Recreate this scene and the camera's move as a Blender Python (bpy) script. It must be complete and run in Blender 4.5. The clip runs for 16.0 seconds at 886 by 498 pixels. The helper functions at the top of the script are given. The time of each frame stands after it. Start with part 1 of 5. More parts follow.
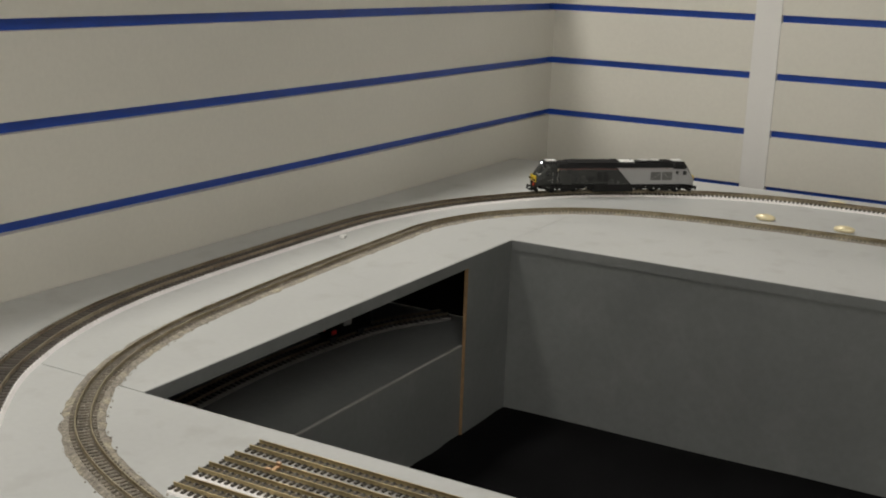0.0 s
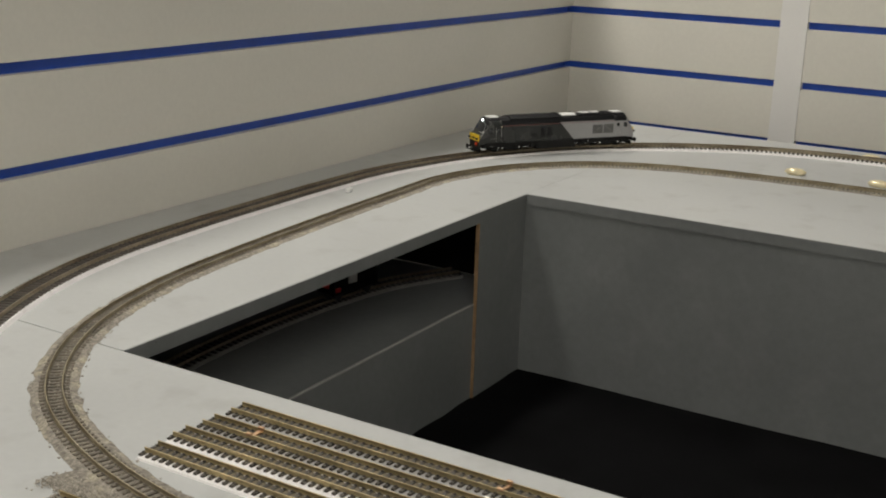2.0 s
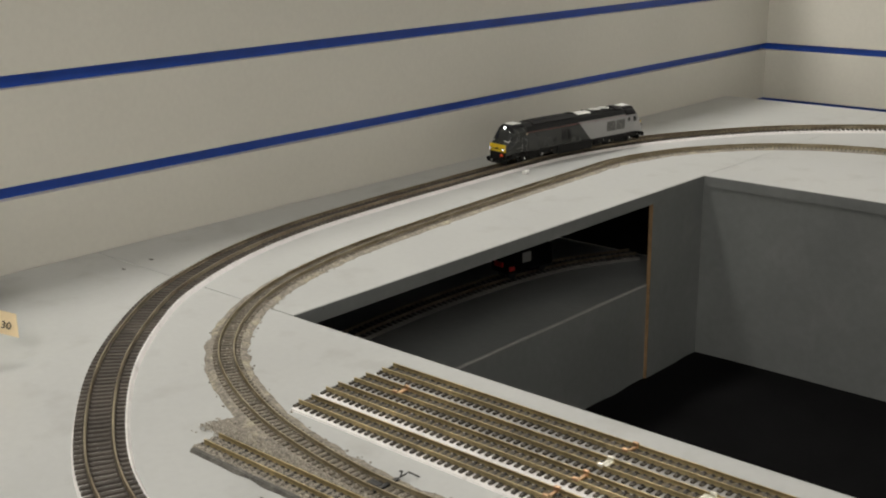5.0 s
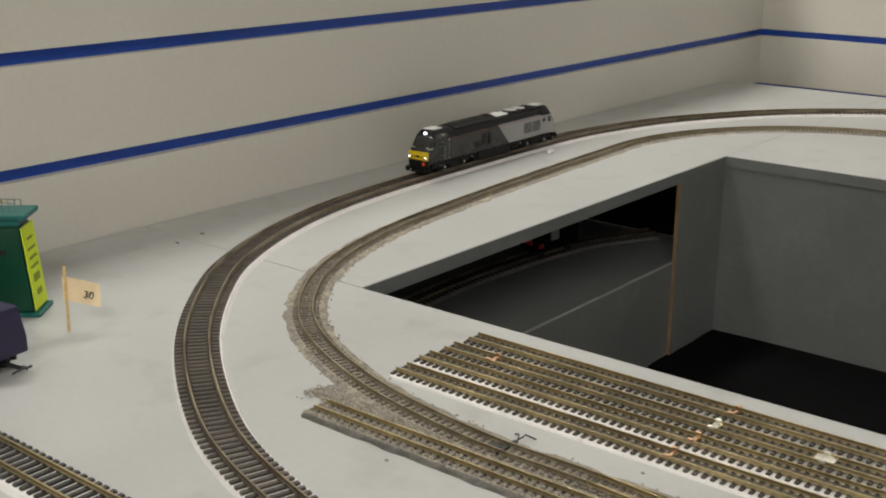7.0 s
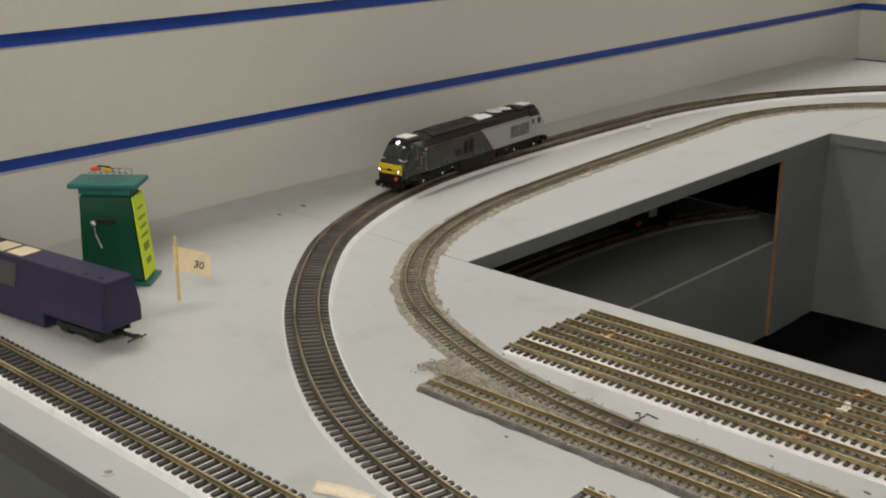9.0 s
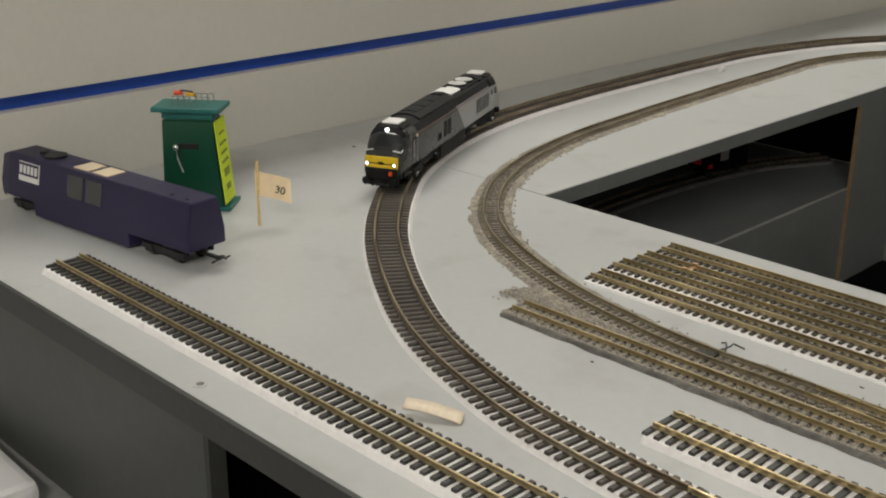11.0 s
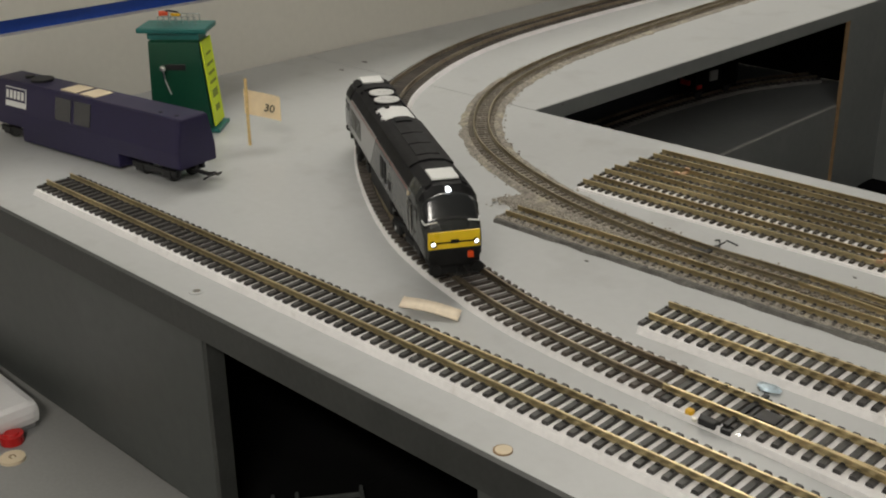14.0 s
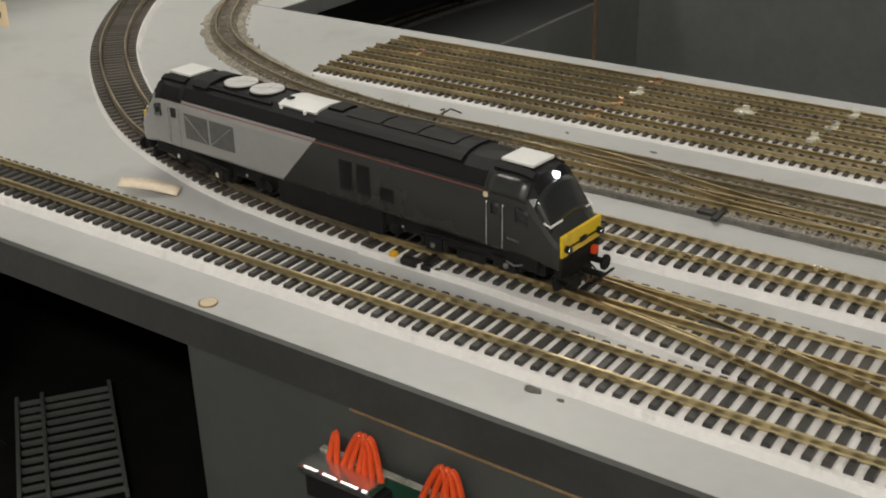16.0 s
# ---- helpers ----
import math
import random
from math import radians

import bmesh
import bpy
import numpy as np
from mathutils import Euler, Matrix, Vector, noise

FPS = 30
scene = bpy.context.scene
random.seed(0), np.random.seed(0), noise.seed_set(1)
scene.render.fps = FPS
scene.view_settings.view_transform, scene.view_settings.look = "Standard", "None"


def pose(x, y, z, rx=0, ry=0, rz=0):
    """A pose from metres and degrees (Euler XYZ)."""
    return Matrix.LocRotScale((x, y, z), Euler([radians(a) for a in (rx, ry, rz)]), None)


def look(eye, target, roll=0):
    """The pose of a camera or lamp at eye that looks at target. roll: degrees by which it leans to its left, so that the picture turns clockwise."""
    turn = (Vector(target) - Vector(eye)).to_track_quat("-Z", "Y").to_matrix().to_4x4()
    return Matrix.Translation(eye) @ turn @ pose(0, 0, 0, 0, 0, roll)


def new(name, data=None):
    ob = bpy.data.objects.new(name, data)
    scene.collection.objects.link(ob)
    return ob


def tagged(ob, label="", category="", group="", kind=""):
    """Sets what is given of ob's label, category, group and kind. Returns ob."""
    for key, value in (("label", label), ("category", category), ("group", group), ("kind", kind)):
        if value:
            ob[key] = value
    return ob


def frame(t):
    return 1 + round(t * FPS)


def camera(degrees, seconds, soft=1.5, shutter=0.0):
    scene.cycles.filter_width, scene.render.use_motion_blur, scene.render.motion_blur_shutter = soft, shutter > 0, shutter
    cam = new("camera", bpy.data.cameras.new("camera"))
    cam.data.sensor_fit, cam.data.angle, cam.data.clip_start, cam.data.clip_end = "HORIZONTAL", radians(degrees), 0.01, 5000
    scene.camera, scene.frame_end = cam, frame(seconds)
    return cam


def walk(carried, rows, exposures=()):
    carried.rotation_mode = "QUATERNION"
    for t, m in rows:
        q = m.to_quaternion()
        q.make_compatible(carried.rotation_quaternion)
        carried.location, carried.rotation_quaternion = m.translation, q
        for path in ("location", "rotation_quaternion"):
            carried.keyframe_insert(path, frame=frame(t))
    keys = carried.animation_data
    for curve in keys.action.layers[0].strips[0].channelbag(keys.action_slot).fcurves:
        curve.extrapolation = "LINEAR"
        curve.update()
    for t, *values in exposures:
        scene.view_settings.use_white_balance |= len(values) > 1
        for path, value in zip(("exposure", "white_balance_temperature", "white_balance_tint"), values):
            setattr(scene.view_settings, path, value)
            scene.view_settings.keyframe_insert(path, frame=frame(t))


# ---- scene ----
cam = camera(42.0, 16.0, soft=2.0)
PATH = [
    (0, (0.846, -0.181, 0.349), (-0.106, 1.511, -0.133), 2.1),
    (0.5, (0.843, -0.182, 0.348), (-0.108, 1.508, -0.142), 2.5),
    (1, (0.838, -0.177, 0.344), (-0.141, 1.495, -0.154), 2.1),
    (1.5, (0.841, -0.163, 0.335), (-0.145, 1.501, -0.176), 1.9),
    (2, (0.829, -0.113, 0.321), (-0.151, 1.543, -0.223), 1.9),
    (2.5, (0.841, -0.087, 0.32), (-0.257, 1.488, -0.242), 1.5),
    (3, (0.895, -0.077, 0.32), (-0.319, 1.413, -0.233), 0.8),
    (3.5, (0.919, -0.079, 0.323), (-0.391, 1.33, -0.225), -0.4),
    (4, (0.918, -0.079, 0.319), (-0.41, 1.312, -0.23), -1.2),
    (6.5, (0.833, -0.185, 0.312), (-0.359, 1.315, -0.262), 0.4),
    (7, (0.824, -0.189, 0.307), (-0.38, 1.299, -0.272), 0.3),
    (7.5, (0.815, -0.195, 0.306), (-0.418, 1.264, -0.288), 0.3),
    (8, (0.804, -0.198, 0.303), (-0.456, 1.229, -0.31), 0.5),
    (8.5, (0.801, -0.201, 0.302), (-0.466, 1.223, -0.305), 0.2),
    (9, (0.794, -0.2, 0.301), (-0.493, 1.2, -0.316), -0.0),
    (9.5, (0.785, -0.202, 0.293), (-0.512, 1.178, -0.35), 0.3),
    (10, (0.782, -0.21, 0.288), (-0.529, 1.148, -0.374), 0.5),
    (12.5, (0.78, -0.227, 0.271), (-0.549, 1.072, -0.468), -0.1),
    (13, (0.783, -0.231, 0.262), (-0.537, 1.068, -0.494), -0.4),
    (13.5, (0.786, -0.229, 0.259), (-0.515, 1.076, -0.519), -0.4),
    (14, (0.786, -0.228, 0.26), (-0.508, 1.086, -0.515), -0.8),
    (14.5, (0.791, -0.221, 0.254), (-0.464, 1.121, -0.539), -0.7),
    (15, (0.804, -0.212, 0.242), (-0.386, 1.17, -0.577), -0.6),
    (15.5, (0.819, -0.211, 0.234), (-0.307, 1.215, -0.602), -0.8),
    (16, (0.844, -0.213, 0.226), (-0.197, 1.259, -0.639), -1.3),
]
walk(cam, [(t, look(eye, target, roll)) for t, eye, target, roll in PATH],
     [(0, -0.26), (4, -0.12), (8, -0.14), (10, -0.20), (12.5, -0.38), (14, -0.44), (16, -0.28)])

# ---- world and lights ----
world = bpy.data.worlds.new("room_air")
world.use_nodes = True
world.node_tree.nodes["Background"].inputs[0].default_value = (0.9, 0.93, 1.0, 1)
world.node_tree.nodes["Background"].inputs[1].default_value = 0.02
scene.world = world
scene.view_settings.exposure = 0.0


def tube_lamp(name, x, y, z, sx, sy, watts, colour):
    d = bpy.data.lights.new(name, "AREA")
    d.shape, d.size, d.size_y, d.energy, d.color = "RECTANGLE", sx, sy, watts, colour
    ob = new(name, d)
    ob.location = (x, y, z)
    return ob


CEIL = 1.62
WARM = (1.0, 0.955, 0.865)
TUBES = [("lamp_behind_partition", -0.35, 1.05, 0.26, 2.1, 27), ("lamp_over_aisle", 1.7, -1.4, 1.5, 0.2, 47),
         ("lamp_beyond_far_wall", 0.7, 3.3, 2.4, 0.12, 11), ("lamp_in_far_aisle", 0.7, 5.2, 2.4, 0.12, 13), ("lamp_at_far_end", 0.7, 7.0, 2.4, 0.12, 17)]
for name, x, y, sx, sy, watts in TUBES:
    tube_lamp(name, x, y, CEIL - 0.09, sx, sy, watts, WARM)


# ---- materials ----
def mat(name, col, rough=0.5, metal=0.0, var=0.12, scale=40.0, fine=400.0, bump=0.1, spec=0.5, alt=None, altscale=12.0, altmin=0.55, altmax=0.7):
    """Procedural paint, plastic, metal or stone with variation at two scales and a fine relief. alt: a second colour in worn patches."""
    m = bpy.data.materials.new(name)
    m.use_nodes = True
    nt = m.node_tree
    b = nt.nodes["Principled BSDF"]
    tc = nt.nodes.new("ShaderNodeTexCoord")
    big = nt.nodes.new("ShaderNodeTexNoise")
    big.inputs["Scale"].default_value = scale
    big.inputs["Detail"].default_value = 5
    small = nt.nodes.new("ShaderNodeTexNoise")
    small.inputs["Scale"].default_value = fine
    small.inputs["Detail"].default_value = 3
    for n in (big, small):
        nt.links.new(tc.outputs["Object"], n.inputs["Vector"])
    ramp = nt.nodes.new("ShaderNodeMapRange")
    ramp.inputs["From Min"].default_value, ramp.inputs["From Max"].default_value = 0.3, 0.7
    ramp.inputs["To Min"].default_value, ramp.inputs["To Max"].default_value = 1 - var, 1 + var
    nt.links.new(big.outputs["Fac"], ramp.inputs["Value"])
    ramp2 = nt.nodes.new("ShaderNodeMapRange")
    ramp2.inputs["From Min"].default_value, ramp2.inputs["From Max"].default_value = 0.3, 0.7
    ramp2.inputs["To Min"].default_value, ramp2.inputs["To Max"].default_value = 1 - var * 0.6, 1 + var * 0.6
    nt.links.new(small.outputs["Fac"], ramp2.inputs["Value"])
    mul = nt.nodes.new("ShaderNodeMath")
    mul.operation = "MULTIPLY"
    nt.links.new(ramp.outputs[0], mul.inputs[0])
    nt.links.new(ramp2.outputs[0], mul.inputs[1])
    vm = nt.nodes.new("ShaderNodeVectorMath")
    vm.operation = "SCALE"
    nt.links.new(mul.outputs[0], vm.inputs["Scale"])
    if alt:
        mask = nt.nodes.new("ShaderNodeTexNoise")
        mask.inputs["Scale"].default_value = altscale
        mask.inputs["Detail"].default_value = 6
        nt.links.new(tc.outputs["Object"], mask.inputs["Vector"])
        mr = nt.nodes.new("ShaderNodeMapRange")
        mr.inputs["From Min"].default_value, mr.inputs["From Max"].default_value = altmin, altmax
        nt.links.new(mask.outputs["Fac"], mr.inputs["Value"])
        mix = nt.nodes.new("ShaderNodeMix")
        mix.data_type = "RGBA"
        mix.inputs["A"].default_value, mix.inputs["B"].default_value = (*col, 1), (*alt, 1)
        nt.links.new(mr.outputs[0], mix.inputs["Factor"])
        nt.links.new(mix.outputs["Result"], vm.inputs[0])
    else:
        vm.inputs[0].default_value = col
    nt.links.new(vm.outputs[0], b.inputs["Base Color"])
    rr = nt.nodes.new("ShaderNodeMapRange")
    rr.inputs["To Min"].default_value, rr.inputs["To Max"].default_value = max(0.03, rough - 0.1), min(1, rough + 0.1)
    nt.links.new(big.outputs["Fac"], rr.inputs["Value"])
    nt.links.new(rr.outputs[0], b.inputs["Roughness"])
    b.inputs["Metallic"].default_value = metal
    b.inputs["Specular IOR Level"].default_value = spec
    if bump:
        bp = nt.nodes.new("ShaderNodeBump")
        bp.inputs["Strength"].default_value = bump
        bp.inputs["Distance"].default_value = 0.0008
        nt.links.new(small.outputs["Fac"], bp.inputs["Height"])
        nt.links.new(bp.outputs[0], b.inputs["Normal"])
    return m


def pieces(m, lo=0.75, hi=1.25):
    """Varies a material from piece to piece."""
    nt = m.node_tree
    b = nt.nodes["Principled BSDF"]
    src = b.inputs["Base Color"].links[0].from_socket
    oi = nt.nodes.new("ShaderNodeObjectInfo")
    mr = nt.nodes.new("ShaderNodeMapRange")
    mr.inputs["To Min"].default_value, mr.inputs["To Max"].default_value = lo, hi
    nt.links.new(oi.outputs["Random"], mr.inputs["Value"])
    vm = nt.nodes.new("ShaderNodeVectorMath")
    vm.operation = "SCALE"
    nt.links.new(src, vm.inputs[0])
    nt.links.new(mr.outputs[0], vm.inputs["Scale"])
    nt.links.new(vm.outputs[0], b.inputs["Base Color"])
    return m


def glow(name, col, strength):
    m = mat(name, col, 0.3)
    b = m.node_tree.nodes["Principled BSDF"]
    b.inputs["Emission Color"].default_value = (*col, 1)
    b.inputs["Emission Strength"].default_value = strength
    return m


WALLP = mat("slatwall_laminate", (0.73, 0.71, 0.65), 0.45, var=0.03, scale=3, fine=180, bump=0.04)
POSTP = mat("white_joint_paint", (0.80, 0.79, 0.78), 0.4, var=0.02, scale=5, bump=0.03)
BLUE = mat("blue_plastic_insert", (0.018, 0.085, 0.50), 0.35, var=0.1, scale=20, bump=0.04)
OLIVE = mat("olive_print", (0.22, 0.30, 0.02), 0.6)
BOARD = mat("grey_board_paint", (0.50, 0.51, 0.51), 0.36, var=0.035, scale=9, fine=160, bump=0.06, alt=(0.44, 0.445, 0.44), altscale=22, altmin=0.56, altmax=0.72)
PANEL = mat("dark_grey_panel_paint", (0.172, 0.181, 0.183), 0.42, var=0.08, scale=10, fine=120, bump=0.08, alt=(0.19, 0.197, 0.20), altscale=16)
FASCIA = mat("dark_fascia_paint", (0.068, 0.073, 0.070), 0.45, var=0.1, scale=10, fine=120, bump=0.1, alt=(0.078, 0.083, 0.08), altscale=14)
LIP = mat("dark_board_edge", (0.045, 0.047, 0.045), 0.5, var=0.15, scale=40, fine=300, bump=0.2)
RAWWOOD = mat("raw_plywood_edge", (0.26, 0.165, 0.085), 0.75, var=0.25, scale=60, fine=500, bump=0.2)
BLACKCLOTH = mat("black_cloth", (0.005, 0.005, 0.0055), 0.95, var=0.3, scale=14, bump=0.3, spec=0.04)
# Near-black stands for the deep shade under the board, set as colour.
INSHADE = mat("inner_shade_black", (0.006, 0.006, 0.006), 0.9, var=0.2, spec=0.05)
SHELFP = mat("grey_lower_shelf", (0.27, 0.27, 0.265), 0.5, var=0.06, scale=12, bump=0.06)
FLOORP = mat("dark_carpet", (0.05, 0.05, 0.055), 0.95, var=0.3, scale=60, bump=0.4)
CEILP = mat("ceiling_white", (0.78, 0.77, 0.74), 0.8, var=0.03)
SLEEP = pieces(mat("black_sleeper_plastic", (0.040, 0.038, 0.037), 0.42, var=0.2, scale=90, bump=0.15), 0.75, 1.35)
SLEEPB = pieces(mat("brown_black_sleeper", (0.062, 0.052, 0.044), 0.5, var=0.2, scale=90, bump=0.15), 0.75, 1.35)
SLEEPD = pieces(mat("dusty_sleeper_plastic", (0.17, 0.148, 0.118), 0.75, var=0.25, scale=90, bump=0.15), 0.75, 1.25)
WEB = mat("dusty_brown_web", (0.15, 0.125, 0.085), 0.75, var=0.25, scale=70, fine=500, bump=0.2)
RAILN = mat("dull_brown_rail", (0.31, 0.26, 0.17), 0.45, 0.7, var=0.25, scale=30, fine=260, bump=0.08, alt=(0.34, 0.30, 0.22), altscale=30, altmin=0.45, altmax=0.65)
SLEEPN = pieces(mat("brown_sleeper_plastic", (0.06, 0.053, 0.045), 0.6, var=0.25, scale=90, bump=0.15), 0.7, 1.35)
RAIL = mat("tarnished_brass_rail", (0.74, 0.61, 0.35), 0.30, 0.95, var=0.22, scale=28, fine=260, bump=0.06, alt=(0.48, 0.37, 0.20), altscale=14, altmin=0.5, altmax=0.68)
RAILB = mat("aged_bronze_rail", (0.64, 0.53, 0.31), 0.34, 0.92, var=0.2, scale=24, fine=300, bump=0, alt=(0.42, 0.35, 0.21), altscale=10, altmin=0.48, altmax=0.66)
RAILD = mat("weathered_nickel_rail", (0.36, 0.31, 0.225), 0.40, 0.9, var=0.25, scale=30, fine=260, bump=0.08, alt=(0.24, 0.19, 0.135), altscale=18, altmin=0.45, altmax=0.65)
BED = mat("white_foam_underlay", (0.82, 0.80, 0.80), 0.7, var=0.06, scale=50, bump=0.2, alt=(0.55, 0.52, 0.49), altscale=70, altmin=0.62, altmax=0.78)
BEDL = mat("pale_grey_underlay", (0.36, 0.355, 0.35), 0.8, var=0.1, scale=60, bump=0.2)
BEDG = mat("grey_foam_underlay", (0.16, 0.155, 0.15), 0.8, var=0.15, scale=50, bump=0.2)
BALLAST = mat("granite_ballast", (0.36, 0.33, 0.285), 0.85, var=0.45, scale=420, fine=1500, bump=0.5)
BALLASTD = mat("ballast_glue_bed", (0.26, 0.235, 0.20), 0.85, var=0.45, scale=320, fine=1200, bump=0.6, alt=(0.40, 0.36, 0.27), altscale=60, altmin=0.5, altmax=0.7)
SEAMD = mat("seam_dirt", (0.12, 0.115, 0.105), 0.9, var=0.3, scale=100)
PURPLE = mat("purple_plastic", (0.019, 0.015, 0.056), 0.4, var=0.08, scale=30, bump=0.05)
BLACKP = mat("black_plastic", (0.012, 0.012, 0.013), 0.45, var=0.2, scale=60, bump=0.1)
CREAM = mat("cream_plastic", (0.68, 0.57, 0.40), 0.5, var=0.05, scale=50)
PANEGREY = mat("clear_grey_pane", (0.06, 0.06, 0.062), 0.12, var=0.1, scale=40, bump=0.0)
SIGNW = mat("white_print", (0.78, 0.78, 0.76), 0.5, var=0.02)
INK = mat("black_print", (0.02, 0.02, 0.02), 0.6)
GREEN = mat("dark_green_plastic", (0.005, 0.062, 0.032), 0.32, var=0.1, scale=30, bump=0.04)
TEAL = mat("teal_plastic", (0.010, 0.13, 0.12), 0.35, var=0.12, scale=40, bump=0.05)
YELLOWB = mat("fluorescent_yellow_label", (0.70, 0.86, 0.02), 0.55, var=0.04, scale=40)
FLAGC = mat("buff_paper", (0.92, 0.74, 0.48), 0.75, var=0.05, scale=90, bump=0.1)
STICK = mat("wooden_cocktail_stick", (0.76, 0.56, 0.26), 0.7, var=0.15, scale=120)
CARD = mat("cut_cardboard", (0.88, 0.76, 0.60), 0.8, var=0.08, scale=90, bump=0.15)
LGREY = mat("loco_dark_grey_paint", (0.030, 0.032, 0.031), 0.26, var=0.05, scale=40, bump=0.03)
LSILV = mat("loco_silver_paint", (0.37, 0.37, 0.375), 0.32, 0.2, var=0.04, scale=40, bump=0.03)
LROOF = mat("loco_black_roof", (0.010, 0.010, 0.011), 0.6, var=0.15, scale=60, bump=0.08, spec=0.22)
LUNDER = mat("loco_underframe", (0.010, 0.010, 0.010), 0.6, var=0.3, scale=80, bump=0.2, spec=0.2)
LYEL = mat("loco_warning_yellow", (0.80, 0.55, 0.015), 0.32, var=0.03, scale=40, bump=0.02)
LGLASS = mat("loco_tinted_glass", (0.014, 0.016, 0.018), 0.17, var=0.05, bump=0.0, spec=0.8)
LWHITE = mat("loco_white_hatch", (0.82, 0.82, 0.81), 0.4, var=0.03)
LFAN = mat("loco_fan_grille", (0.62, 0.62, 0.61), 0.5, 0.0, var=0.08, scale=200, fine=900, bump=0.3)
LRED = mat("loco_red_line", (0.26, 0.075, 0.065), 0.4)
LGRILL = mat("loco_side_grille", (0.13, 0.13, 0.126), 0.5, 0.2, var=0.2, scale=300, fine=1500, bump=0.5)
CHROME = mat("bright_steel", (0.72, 0.72, 0.71), 0.22, 1.0, var=0.06)
ORANGE = mat("orange_wire_plastic", (0.72, 0.075, 0.012), 0.4, var=0.1, scale=80)
REDP = mat("red_plastic", (0.48, 0.015, 0.015), 0.3, var=0.06, scale=60)
PCB = mat("green_circuit_board", (0.012, 0.05, 0.03), 0.35, var=0.15, scale=90)
WHITEP = mat("white_plastic_case", (0.74, 0.73, 0.74), 0.35, var=0.03)
COPPER = mat("copper_joint", (0.55, 0.36, 0.22), 0.42, 0.8, var=0.2, scale=150)
SOLDER = mat("solder_blob", (0.80, 0.78, 0.70), 0.3, 0.7, var=0.2, scale=150)
GILT = mat("pale_gilt_metal", (0.88, 0.78, 0.52), 0.35, 0.4, var=0.1, scale=120)
YELP = mat("yellow_plastic", (0.75, 0.42, 0.02), 0.4)
LED = glow("white_led", (0.95, 0.98, 1.0), 5.0)
TUBE = glow("fluorescent_tube", (1.0, 0.95, 0.86), 3.0)


# ---- mesh helpers ----
def add_box(bm, c, s, rz=0.0, ry=0.0, bevel=0.0):
    r = bmesh.ops.create_cube(bm, size=1.0)
    vs = r["verts"]
    m = Matrix.Translation(c) @ Matrix.Rotation(rz, 4, "Z") @ Matrix.Rotation(ry, 4, "Y") @ Matrix.Diagonal((*s, 1))
    bmesh.ops.transform(bm, matrix=m, verts=vs)
    if bevel:
        es = list({e for v in vs for e in v.link_edges})
        bmesh.ops.bevel(bm, geom=es, offset=bevel, segments=2, affect="EDGES", profile=0.6)


def add_cyl(bm, c, r, h, axis="Z", seg=16, r2=None):
    rot = {"Z": Matrix.Identity(4), "X": Matrix.Rotation(math.pi / 2, 4, "Y"), "Y": Matrix.Rotation(math.pi / 2, 4, "X")}[axis]
    bmesh.ops.create_cone(bm, cap_ends=True, segments=seg, radius1=r, radius2=r if r2 is None else r2, depth=h, matrix=Matrix.Translation(c) @ rot)


def add_tube(bm, pts, r, seg=6):
    """A round wire through the points."""
    rings = []
    for i, p in enumerate(pts):
        p = Vector(p)
        d = (Vector(pts[min(i + 1, len(pts) - 1)]) - Vector(pts[max(i - 1, 0)])).normalized()
        a = d.orthogonal().normalized() if i == 0 else (rings[-1][1] - d * rings[-1][1].dot(d)).normalized()
        b = d.cross(a)
        rings.append(([bm.verts.new(p + r * (math.cos(2 * math.pi * k / seg) * a + math.sin(2 * math.pi * k / seg) * b)) for k in range(seg)], a))
    for (u, _), (v, _) in zip(rings, rings[1:]):
        for k in range(seg):
            bm.faces.new((u[k], u[(k + 1) % seg], v[(k + 1) % seg], v[k]))
    bm.faces.new(list(reversed(rings[0][0])))
    bm.faces.new(rings[-1][0])


def finish(bm, name, smooth=False):
    bmesh.ops.recalc_face_normals(bm, faces=bm.faces)
    me = bpy.data.meshes.new(name)
    bm.to_mesh(me)
    bm.free()
    if smooth:
        for p in me.polygons:
            p.use_smooth = True
    return me


def part(name, bm, material, parent, label="", smooth=False):
    ob = new(name, finish(bm, name, smooth))
    ob.data.materials.append(material)
    ob.parent = parent
    if label:
        ob["label"] = label
    return ob


def piece(name, me, parent, loc, rz=0.0):
    ob = new(name, me)
    ob.parent = parent
    ob.location = loc
    ob.rotation_euler = (0, 0, rz)
    return ob


def box_part(name, c, s, material, parent, label="", bevel=0.0, rz=0.0):
    bm = bmesh.new()
    add_box(bm, c, s, rz, 0, bevel)
    return part(name, bm, material, parent, label)


def thing(name, label, category, loc=(0, 0, 0), rz=0.0, group="", kind=""):
    ob = new(name)
    ob.location = loc
    ob.rotation_euler = (0, 0, rz)
    ob.empty_display_size = 0.02
    return tagged(ob, label, category, group, kind)


def solid(name, c, s, material, label, category="", bevel=0.0):
    bm = bmesh.new()
    add_box(bm, c, s, 0, 0, bevel)
    ob = new(name, finish(bm, name))
    ob.data.materials.append(material)
    return tagged(ob, label, category, "", "structure")


# ---- the room ----
XW, YW = -0.087, 1.88           # faces of the two slatwalls
WTOP = 0.44                      # top of the slatwall partition
PITCH, SLOT = 0.1005, 0.0122
L1 = 0.0738                      # centre of the first blue slot above the board
FLOOR = -0.95

